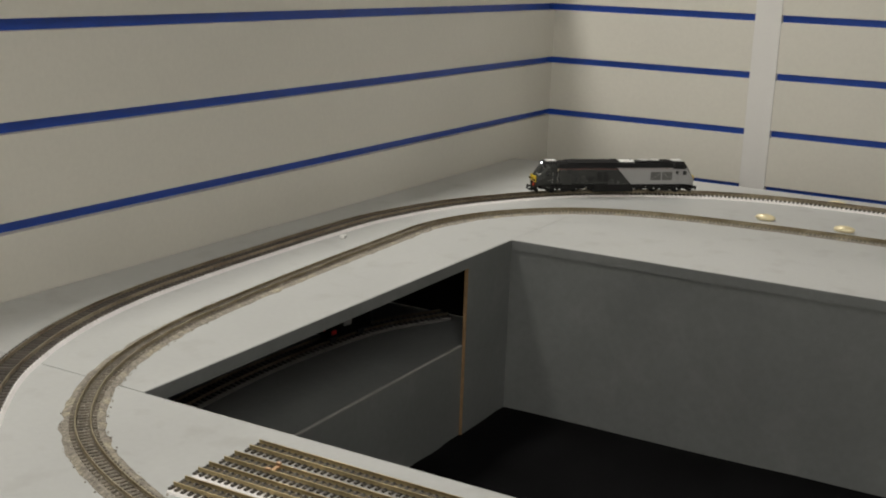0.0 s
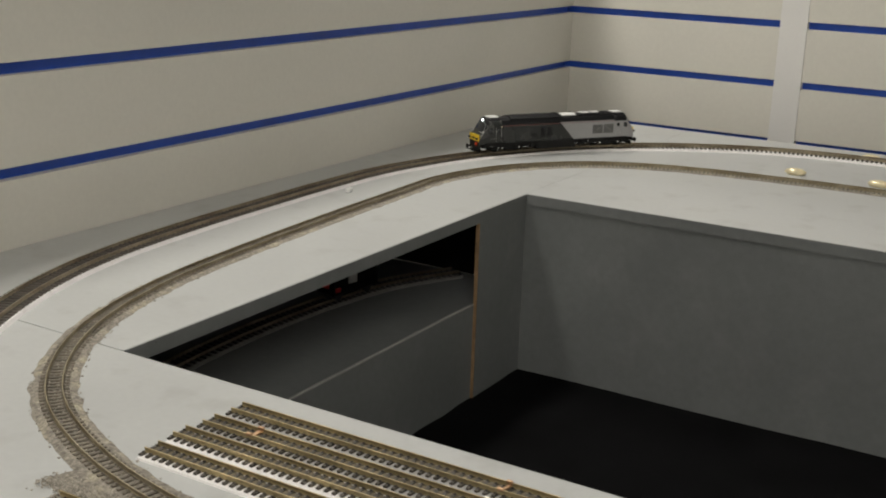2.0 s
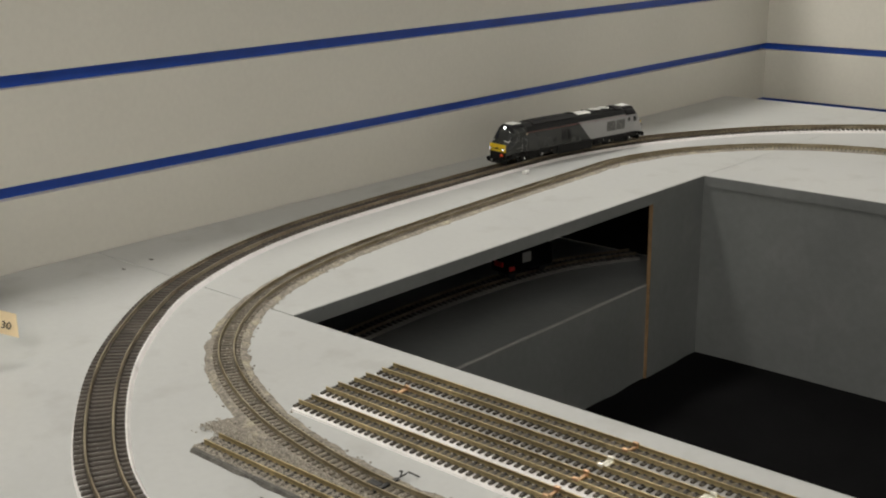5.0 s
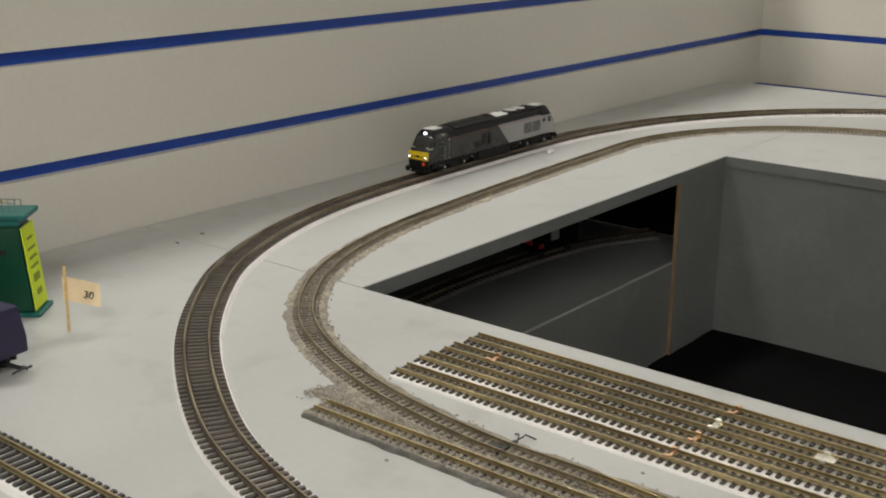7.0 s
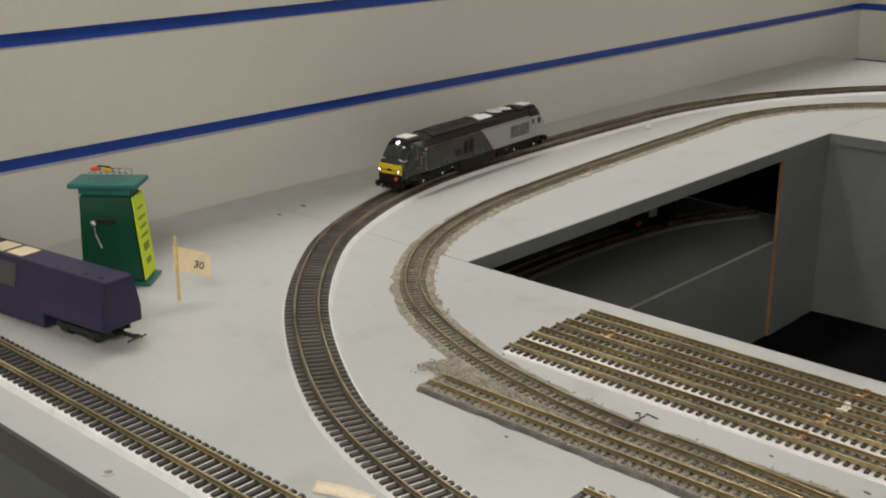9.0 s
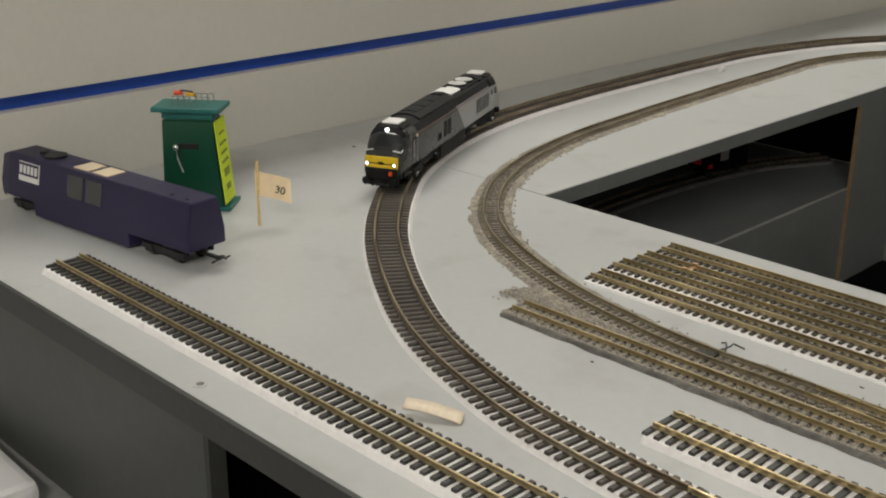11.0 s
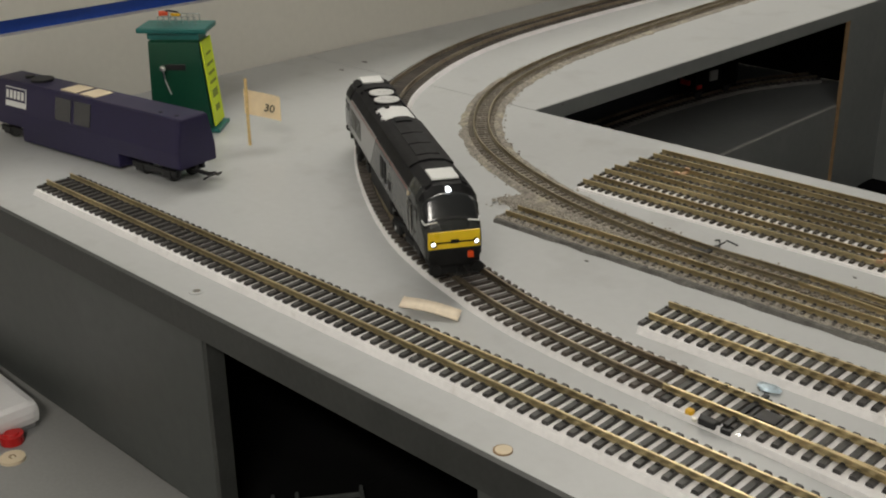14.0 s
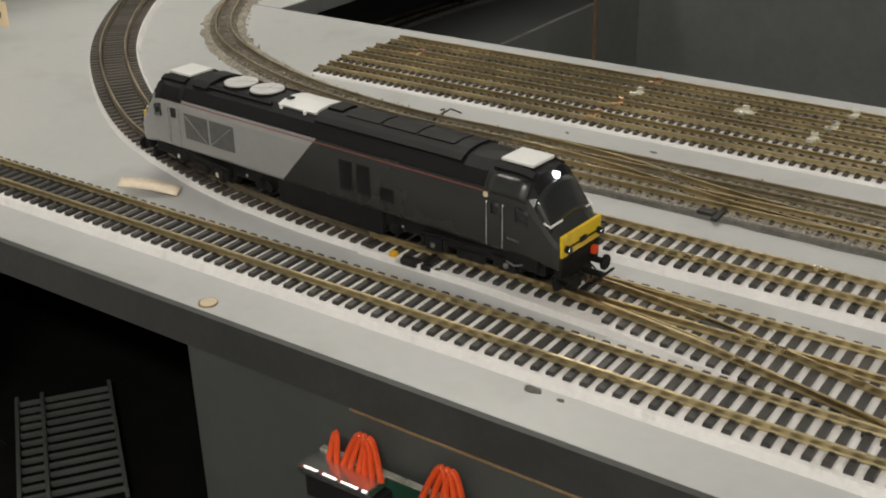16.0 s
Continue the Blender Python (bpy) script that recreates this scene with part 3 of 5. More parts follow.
part("underlay", strip_bm([(0.15, 0), (0.3, 0), (1.19, 0)], 0.0172, 0, 0.0030, 0, 0.0007), BED, turnout, "white foam underlay")


def branch(x):
    """Lateral shift of the diverging road."""
    u = x - 0.045
    if u < 0:
        return 0.0
    if u < 0.13:
        return -0.0155 * (u / 0.13) ** 2
    return -0.0155 - (u - 0.13) * 0.238


div = [(-0.0085, 0)] + [(x / 200, branch(x / 200)) for x in range(1, 64)]
part("rail", rail_bm(straight, 0.0086, 0.0045, RAILTOP, 0.0014), RAIL, turnout, "brass-coloured metal rail")
part("rail", rail_bm([p for p in straight if p[0] > 0.06], -0.0086, 0.0045, RAILTOP, 0.0014), RAIL, turnout, "brass-coloured metal rail")
part("rail", rail_bm([p for p in div if p[0] < 0.248], -0.0086, 0.0045, RAILTOP, 0.0014), RAIL, turnout, "brass-coloured metal rail")
part("switch_rail", rail_bm([p for p in div if 0.062 < p[0] < 0.312], 0.0086, 0.0045, RAILTOP, 0.0009), RAIL, turnout, "brass-coloured switch rail")
part("check_rail", rail_bm([(0.115 + 0.004 * i, 0) for i in range(10)], 0.0068, 0.0045, RAILTOP, 0.0008), RAIL, turnout)
part("check_rail", rail_bm([(0.125 + 0.004 * i, branch(0.125 + 0.004 * i)) for i in range(10)], -0.0068, 0.0045, RAILTOP, 0.0008), RAIL, turnout)
box_part("frog", (0.156, -0.0052, 0.0056), (0.014, 0.0026, 0.0026), BLACKP, turnout, "black plastic frog", 0.0004, -0.13)
box_part("throw_plate", (0.038, 0.001, 0.0050), (0.010, 0.009, 0.0010), BLACKP, turnout, "black throw plate between the rails", 0.0003)
box_part("tie_bar", (0.028, 0.000, 0.0050), (0.0026, 0.034, 0.0014), BLACKP, turnout, "black tie bar", 0.0003)
box_part("motor_box", (0.020, -0.0168, 0.0032), (0.0085, 0.0045, 0.0034), BLACKP, turnout, "black point spring box", 0.0008)
box_part("motor_lug", (0.0290, -0.0172, 0.0028), (0.0050, 0.0030, 0.0026), BLACKP, turnout, "black plastic lug", 0.0006)
box_part("motor_lug", (0.0345, -0.0165, 0.0024), (0.0030, 0.0026, 0.0020), CHROME, turnout, "bright metal lug", 0.0005)
box_part("motor_clip", (0.0138, -0.0172, 0.0022), (0.0026, 0.0026, 0.0018), SOLDER, turnout, "metal clip", 0.0006)
box_part("yellow_tab", (0.010, -0.0158, 0.0036), (0.0035, 0.0032, 0.003), YELP, turnout, "yellow plastic tab", 0.0008)
for i in range(-1, 171):
    x = 0.003 + OOP * i
    if x < 0.24:
        b = branch(x)
        me = OO_SLEEPER
        if b < -0.004:
            ln = 0.0318 - b
            if abs(b) < 0.03:
                bm = bmesh.new()
                add_box(bm, (0, 0, 0.00385), (0.0032, ln, 0.0017))
                o = part("sleeper", bm, SLEEP, turnout)
                o.location = (x, b / 2, 0)
                continue
        piece("sleeper", me, turnout, (x, 0, 0))
    else:
        piece("sleeper", OO_SLEEPER, turnout, (x, 0, 0))

# copper joints and solder on the parallel sidings
for (x, y, m, sx, sy) in ((0.386, 0.4095, COPPER, 0.004, 0.010), (0.5495, 0.3590, COPPER, 0.003, 0.009), (0.551, 0.3855, COPPER, 0.003, 0.011), (0.552, 0.4095, SOLDER, 0.006, 0.008), (0.5525, 0.4350, COPPER, 0.003, 0.011),
                          (0.668, 0.3855, SOLDER, 0.006, 0.012), (0.672, 0.4095, SOLDER, 0.005, 0.016), (0.676, 0.4350, SOLDER, 0.005, 0.010), (0.62, 0.4095, SOLDER, 0.015, 0.008)):
    bm = bmesh.new()
    for q in (-1, 1):
        add_box(bm, (x + random.uniform(-0.001, 0.001), y + q * NG / 2, 0.0052), (0.0042, 0.0022, 0.0022), random.uniform(-0.2, 0.2), 0, 0.0006)
    add_box(bm, (x, y, 0.0034), (sx * 0.8, NG, 0.0014), random.uniform(-0.15, 0.15), 0, 0.0004)
    ob = new("rail_joint", finish(bm, "rail_joint"))
    ob.data.materials.append(m)
    tagged(ob, "soldered metal joint across small-scale siding rails", "rail joint", "rail joints")

# ---- the locomotive ----
RING = [(-0.0160, 0.0135), (-0.0170, 0.0150), (-0.0171, 0.024), (-0.0170, 0.0355), (-0.0161, 0.0400), (-0.0130, 0.0450), (-0.0076, 0.0481), (0.0, 0.0489)]
RING = RING + [(-y, z) for y, z in reversed(RING[:-1])]
NOSE = [(0.0, 1.0, 1.0), (0.1110, 1.0, 1.0), (0.1160, 0.965, 0.99), (0.1190, 0.85, 0.975), (0.1225, 0.71, 0.96), (0.1255, 0.58, 0.945), (0.1275, 0.50, 0.93), (0.1290, 0.455, 0.905), (0.1297, 0.43, 0.88), (0.1303, 0.41, 0.86)]


def nose(x):
    x = abs(x)
    for (a, k1, w1), (b, k2, w2) in zip(NOSE, NOSE[1:]):
        if x <= b:
            t = (x - a) / (b - a)
            return k1 + (k2 - k1) * t, w1 + (w2 - w1) * t
    return NOSE[-1][1:]


RLEN = [0.0]
for p, q in zip(RING, RING[1:]):
    RLEN.append(RLEN[-1] + math.dist(p, q))


def skin(x, u, off=0.0):
    """A point of the body shell: x along it, u from 0 (right sill) over the roof to 1 (left sill)."""
    s = u * RLEN[-1]
    i = max(k for k in range(len(RING) - 1) if RLEN[k] <= s + 1e-9)
    t = (s - RLEN[i]) / (RLEN[i + 1] - RLEN[i])
    y = RING[i][0] + (RING[i + 1][0] - RING[i][0]) * t
    z = RING[i][1] + (RING[i + 1][1] - RING[i][1]) * t
    k, w = nose(x)
    return Vector((x, y * w, 0.0095 + (z - 0.0095) * k))


def skin_n(x, u):
    e = 0.0008
    a = skin(x + e, u) - skin(x - e, u)
    b = skin(x, min(u + 0.01, 1)) - skin(x, max(u - 0.01, 0))
    n = a.cross(b).normalized()
    mid = Vector((max(min(x, 0.11), -0.11), 0, 0.022))
    return n if n.dot(skin(x, u) - mid) > 0 else -n


def patch(x0, x1, u0, u1, off=0.0004, nx=6, nu=6, dx=0.0):
    """A thin plate on the body shell; dx slants its ends."""
    bm = bmesh.new()
    lay = []
    for o in (off, -0.0006):
        lay.append([[bm.verts.new(skin(x0 + (x1 - x0) * i / nx + dx * (j / nu), u0 + (u1 - u0) * j / nu) + o * skin_n(x0 + (x1 - x0) * i / nx + dx * (j / nu), u0 + (u1 - u0) * j / nu)) for j in range(nu + 1)] for i in range(nx + 1)])
    for g in lay:
        for i in range(nx):
            for j in range(nu):
                bm.faces.new((g[i][j], g[i + 1][j], g[i + 1][j + 1], g[i][j + 1]))
    a, b = lay
    for i in range(nx):
        bm.faces.new((a[i][0], a[i + 1][0], b[i + 1][0], b[i][0]))
        bm.faces.new((a[i][nu], a[i + 1][nu], b[i + 1][nu], b[i][nu]))
    for j in range(nu):
        bm.faces.new((a[0][j], a[0][j + 1], b[0][j + 1], b[0][j]))
        bm.faces.new((a[nx][j], a[nx][j + 1], b[nx][j + 1], b[nx][j]))
    return bm


def shell_bm():
    bm = bmesh.new()
    xs = sorted({round(s * x, 5) for x, _, _ in NOSE for s in (-1, 1)} | {i * 0.02 for i in range(-5, 6)})
    us = [v / RLEN[-1] for v in RLEN]
    rings = [[bm.verts.new(skin(x, u)) for u in us] for x in xs]
    m = len(us)
    for a, b in zip(rings, rings[1:]):
        for k in range(m - 1):
            bm.faces.new((a[k], a[k + 1], b[k + 1], b[k]))
        bm.faces.new((a[m - 1], a[0], b[0], b[m - 1]))
    bm.faces.new(rings[0])
    bm.faces.new(list(reversed(rings[-1])))
    bmesh.ops.recalc_face_normals(bm, faces=bm.faces)
    return bm


def cut(bm, co, no):
    """Keeps the side of the plane that its normal points away from, and closes it."""
    geom = list(bm.verts) + list(bm.edges) + list(bm.faces)
    r = bmesh.ops.bisect_plane(bm, geom=geom, plane_co=co, plane_no=no, clear_outer=True)
    edges = [e for e in r["geom_cut"] if isinstance(e, bmesh.types.BMEdge)]
    bmesh.ops.edgeloop_fill(bm, edges=edges)
    return bm


def u_at(z):
    """u of a height on the right-hand side."""
    for i in range(7):
        if RING[i][1] <= z <= RING[i + 1][1]:
            return (RLEN[i] + (z - RING[i][1]) / (RING[i + 1][1] - RING[i][1]) * (RLEN[i + 1] - RLEN[i])) / RLEN[-1]


def build_locomotive():
    lo = thing("diesel_locomotive", "grey and silver model diesel locomotive with yellow front on the rails", "locomotive")
    slant = Vector((0.0235, 0, -0.022)).normalized()
    mid = (-0.013, 0, 0.026)
    lower = 0.0392
    part("body_front", cut(cut(shell_bm(), (0, 0, lower), (0, 0, 1)), mid, -slant), LGREY, lo, "dark grey painted body side")
    part("body_rear", cut(cut(shell_bm(), (0, 0, lower), (0, 0, 1)), mid, slant), LSILV, lo, "silver painted body side")
    part("roof", cut(shell_bm(), (0, 0, lower + 0.0002), (0, 0, -1)), LROOF, lo, "black roof")
    ur = u_at(0.0376)
    for u in (ur, 1 - ur - 0.005):
        part("cant_rail_line", patch(-0.109, 0.109, u, u + 0.005, 0.00022, 12, 1), LRED, lo, "thin red line under the roof")
    for s in (1, -1):
        def rng(a, b):
            return (a, b) if s > 0 else (-b, -a)
        part("windscreen", patch(*rng(0.1186, 0.1264), 0.29, 0.71, 0.0004, 6, 8), LGLASS, lo, "dark raked windscreen", True)
        bm = bmesh.new()
        add_box(bm, (s * 0.1044, 0, 0.0492), (0.0160, 0.0150, 0.0014), bevel=0.0005)
        part("roof_hatch", bm, LWHITE, lo, "white roof panel over the cab")
        fm = LYEL
        box_part("warning_panel", (s * 0.1306, 0, 0.0214), (0.0016, 0.0285 if s > 0 else 0.0262, 0.0096), fm, lo, "yellow warning panel", 0.0007)
        box_part("nose_trim", (s * 0.1300, 0, 0.0138), (0.002, 0.027, 0.0044), LUNDER, lo, "", 0.0005)
        for q in (-1, 1):
            w = part("lamp_cluster", *(lambda b: (add_cyl(b, (s * 0.1318, q * 0.0117, 0.0202), 0.0012, 0.0012, "X", 12), (b, LED if s > 0 else CHROME))[1])(bmesh.new()), lo, "lit white marker light" if s > 0 else "unlit marker light")
            bm = bmesh.new()
            bmesh.ops.create_cone(bm, cap_ends=False, segments=14, radius1=0.0015, radius2=0.0015, depth=0.0026, matrix=Matrix.Translation((s * 0.1324, q * 0.0117, 0.0202)) @ Matrix.Rotation(math.pi / 2, 4, "Y"))
            part("lamp_hood", bm, LUNDER, lo)
            bm = bmesh.new()
            add_tube(bm, [skin(s * 0.1225, 0.5 + q * 0.225) + Vector((s * 0.0008, 0, 0.0004)), skin(s * 0.1248, 0.5 + q * 0.20) + Vector((s * 0.0010, 0, 0.0004)), skin(s * 0.1262, 0.5 + q * 0.10) + Vector((s * 0.0012, 0, 0.0003))], 0.00045)
            part("handrail", bm, LWHITE, lo, "bright curved handrail")
            a, b = rng(0.1105, 0.1165)
            us = (0.165, 0.235) if q < 0 else (0.765, 0.835)
            part("cab_side_window", patch(a, b, *us, 0.0003, 4, 3), LGLASS, lo, "dark cab side window", True)
            us = (0.06, 0.235) if q < 0 else (0.765, 0.94)
            part("cab_door", patch(*rng(0.0972, 0.1038), *us, 0.00035, 2, 4), LGREY if s > 0 else LSILV, lo, "recessed cab door")
            us = (0.175, 0.228) if q < 0 else (0.772, 0.825)
            part("door_window", patch(*rng(0.0985, 0.1025), *us, 0.0006, 2, 3), LGLASS, lo, "", True)
            for xr in (0.0965, 0.1046):
                bm = bmesh.new()
                add_tube(bm, [(s * xr, q * 0.0172, 0.0150), (s * xr, q * 0.0177, 0.0155), (s * xr, q * 0.0177, 0.0335), (s * xr, q * 0.0172, 0.0343)], 0.0003, 5)
                part("grab_rail", bm, CHROME, lo, "thin bright grab rail")
            bm = bmesh.new()
            add_cyl(bm, (s * 0.1325, q * 0.0113, 0.0068), 0.0014, 0.006, "X", 10)
            add_cyl(bm, (s * 0.1358, q * 0.0113, 0.0068), 0.0033, 0.0012, "X", 14)
            part("buffer", bm, LUNDER, lo, "black buffer")
        bm = bmesh.new()
        add_cyl(bm, (s * 0.1172, 0, 0.0450), 0.0014, 0.004, "X", 14)
        part("headlight", bm, LED if s > 0 else CHROME, lo, "lit white headlight" if s > 0 else "unlit headlight")
        bm = bmesh.new()
        add_box(bm, (s * 0.1319, 0, 0.0204), (0.0005, 0.020, 0.0006))
        add_box(bm, (s * 0.1319, 0, 0.0208), (0.0007, 0.0045, 0.0022), bevel=0.0002)
        part("coupling_socket", bm, LUNDER, lo, "dark line and socket in the yellow panel")
        bm = bmesh.new()
        add_box(bm, (s * 0.1152, 0, 0.0452), (0.0034, 0.0060, 0.0040), bevel=0.0006)
        part("headlight_housing", bm, LROOF, lo)
        for q in (-1, 1):
            part("roof_fairing", patch(*rng(0.096, 0.1145), *((0.375, 0.41) if q < 0 else (0.59, 0.625)), 0.0012, 3, 2), LROOF, lo)
            part("cab_shoulder", patch(*rng(0.0945, 0.1150), *((0.262, 0.36) if q < 0 else (0.64, 0.738)), 0.0003, 4, 4), LGREY if s > 0 else LROOF, lo, "grey cab roof shoulder", True)
        box_part("buffer_beam", (s * 0.1292, 0, 0.0095), (0.003, 0.028, 0.0050), LUNDER, lo, "", 0.0004)
        bm = bmesh.new()
        for k in range(5):
            y = -0.008 + k * 0.004
            add_tube(bm, [(s * 0.1310, y, 0.006), (s * 0.1335, y + 0.0006, 0.0035), (s * 0.1330, y + 0.001, 0.0012)], 0.00035, 5)
        part("brake_hoses", bm, LUNDER, lo)
        box_part("coupling", (s * 0.1350, 0.0035 * s, 0.0052), (0.010, 0.0030, 0.0016), LUNDER, lo, "black tension-lock coupling", 0.0004)
        bm = bmesh.new()
        add_box(bm, (s * 0.1322, 0.0085 * s, 0.0128), (0.0024, 0.0032, 0.0034), bevel=0.0006)
        part("coupler_hook", bm, ORANGE, lo, "orange-red coupling detail")
        bm = bmesh.new()
        add_tube(bm, [(s * 0.1385, -0.004 * s, 0.0040), (s * 0.1405, -0.003 * s, 0.0058), (s * 0.1408, 0.0035 * s, 0.0060), (s * 0.1405, 0.010 * s, 0.0058), (s * 0.1385, 0.011 * s, 0.0040)], 0.0006, 6)
        part("coupling_bar", bm, LUNDER, lo, "black coupling bar")
        bm = bmesh.new()
        add_box(bm, (s * 0.1270, 0, 0.0034), (0.0025, 0.026, 0.0055), ry=-s * 0.25, bevel=0.0006)
        part("snow_plough", bm, LUNDER, lo)
    # roof equipment
    for x in (-0.0668, -0.0484):
        bm = bmesh.new()
        add_cyl(bm, (x, 0, 0.0487), 0.0089, 0.0016, "Z", 32)
        fan = part("radiator_fan", bm, LROOF, lo, "black fan ring")
        bm = bmesh.new()
        add_cyl(bm, (x, 0, 0.0496), 0.0083, 0.0010, "Z", 32)
        part("fan_grille", bm, LFAN, fan, "round silver fan grille")
        bm = bmesh.new()
        for k in range(3):
            add_box(bm, (x, 0, 0.05015), (0.0004, 0.016, 0.0003), k * math.pi / 3)
        part("fan_spokes", bm, LFAN, fan)
    part("exhaust_hatch", patch(-0.0310, -0.0065, 0.40, 0.60, 0.0012, 4, 6), LWHITE, lo, "white exhaust hatch")
    bm = bmesh.new()
    add_box(bm, (-0.0280, -0.004, 0.0502), (0.0030, 0.0030, 0.0008), bevel=0.0003)
    part("exhaust_port", bm, LROOF, lo, "square dark exhaust port")
    for x in (-0.0285, -0.0130):
        bm = bmesh.new()
        add_cyl(bm, (x, -0.0100, 0.0474), 0.0009, 0.0016, "Z", 10)
        part("lifting_lug", bm, LWHITE, lo, "small bright lifting lug")
    part("roof_cowl", patch(-0.0045, 0.0800, 0.36, 0.64, 0.0013, 10, 8), LROOF, lo, "raised black roof cowl")
    part("roof_box", patch(-0.0030, 0.0060, 0.45, 0.55, 0.0024, 2, 3), LROOF, lo)
    for x in (0.010, 0.031, 0.052):
        part("roof_panel", patch(x, x + 0.0195, 0.43, 0.57, 0.0018, 3, 4), LROOF, lo)
    for q in (-1, 1):
        us = (0.385, 0.40) if q < 0 else (0.60, 0.615)
        part("roof_rib", patch(-0.0900, -0.0350, *us, 0.0012, 6, 1), LROOF, lo)
    part("roof_bulkhead", patch(-0.0900, -0.0790, 0.37, 0.63, 0.0016, 2, 6), LROOF, lo, "raised black roof panel")
    # body side panels
    for q in (-1, 1):
        us = (0.075, 0.215) if q < 0 else (0.785, 0.925)
        for k in range(2):
            x0 = -0.0925 + k * 0.0190
            grille = part("radiator_grille", patch(x0, x0 + 0.0172, *us, 0.0003, 3, 4), LGRILL, lo, "fine mesh radiator grille")
            a = skin(x0 + 0.001, us[0] + 0.01) + Vector((0, q * 0.0006, 0))
            b = skin(x0 + 0.016, us[1] - 0.01) + Vector((0, q * 0.0006, 0))
            bm = bmesh.new()
            add_tube(bm, [a, b] if k else [Vector((b.x, a.y, a.z)), Vector((a.x, b.y, b.z))], 0.00018, 5)
            part("grille_brace", bm, LSILV, grille)
        us = (0.07, 0.215) if q < 0 else (0.785, 0.93)
        for x0 in (0.014, 0.0245):
            part("side_grille", patch(x0, x0 + 0.0075, *us, 0.00025, 2, 4), LROOF, lo, "dark side grille")
        us = (0.07, 0.135) if q < 0 else (0.865, 0.93)
        part("side_grille", patch(0.038, 0.046, *us, 0.00025, 2, 3), LROOF, lo, "dark side grille")
        bm = bmesh.new()
        for k in range(6):
            add_box(bm, (0.1070 + 0.0010 * k, q * 0.0173, 0.0205 - 0.0001 * k), (0.0007, 0.0003, 0.0008))
        part("small_lettering", bm, LGRILL, lo, "tiny grey printed bars")
        box_part("lamp_bracket", (0.0958, q * 0.0172, 0.0368), (0.0020, 0.0008, 0.0022), CREAM, lo, "small cream bracket", 0.0003)
        bm = bmesh.new()
        add_box(bm, (0.113, q * 0.0155, 0.0112), (0.016, 0.0020, 0.0062), bevel=0.0006)
        part("cab_step", bm, LUNDER, lo, "black cab step")
        bm = bmesh.new()
        add_tube(bm, [(0.106, q * 0.0166, 0.0095), (0.110, q * 0.0168, 0.0085), (0.114, q * 0.0166, 0.0100)], 0.0005, 6)
        part("sand_pipe", bm, LGRILL, lo, "pale sand pipe")
    # under the body
    bm = bmesh.new()
    add_box(bm, (0, 0, 0.0100), (0.246, 0.0270, 0.0080), bevel=0.0005)
    part("underframe", bm, LUNDER, lo)
    bm = bmesh.new()
    add_box(bm, (0.004, 0, 0.0078), (0.066, 0.0320, 0.0130), bevel=0.0016)
    part("fuel_tank", bm, LUNDER, lo, "black fuel tank")
    for q in (-1, 1):
        for x in (-0.042, -0.036, 0.044):
            bm = bmesh.new()
            add_cyl(bm, (x, q * 0.0130, 0.0070), 0.0027, 0.006, "Y", 12)
            part("air_tank", bm, LUNDER, lo)
        for x in (-0.050, 0.0500):
            bm = bmesh.new()
            add_cyl(bm, (x, q * 0.0160, 0.0098), 0.0008, 0.0010, "Y", 10)
            part("valve", bm, CHROME, lo, "bright valve")
    bogies = []
    for s in (1, -1):
        bg = new("bogie")
        bg.parent = lo
        bg.location = (s * 0.083, 0, 0)
        for q in (-1, 1):
            bm = bmesh.new()
            add_box(bm, (0, q * 0.0136, 0.0086), (0.052, 0.0022, 0.0040), bevel=0.0004)
            add_box(bm, (0, q * 0.0140, 0.0052), (0.014, 0.0028, 0.0044), bevel=0.0005)
            for x in (-0.0185, 0.0185):
                add_box(bm, (x, q * 0.0145, 0.0062), (0.0085, 0.0026, 0.0062), bevel=0.0005)
                for dx in (-0.006, 0.006):
                    add_cyl(bm, (x + dx, q * 0.0146, 0.0070), 0.0014, 0.0045, "Z", 10)
            part("side_frame", bm, LUNDER, bg, "black bogie side frame")
            for x in (-0.0185, 0.0185):
                bm = bmesh.new()
                add_cyl(bm, (x, q * 0.0160, 0.0064), 0.0014, 0.0012, "Y", 10)
                part("axle_cover", bm, CHROME, bg, "bright axle cover")
        for x in (-0.0185, 0.0185):
            bm = bmesh.new()
            for q in (-1, 1):
                add_cyl(bm, (x, q * 0.0081, 0.0071), 0.0071, 0.0026, "Y", 24)
                add_cyl(bm, (x, q * 0.0070, 0.0071), 0.0076, 0.0005, "Y", 24)
            add_cyl(bm, (x, 0, 0.0071), 0.0012, 0.017, "Y", 10)
            part("wheelset", bm, LUNDER, bg, "dark wheels on an axle")
        bogies.append(bg)
    return lo, bogies


locomotive, bogies = build_locomotive()


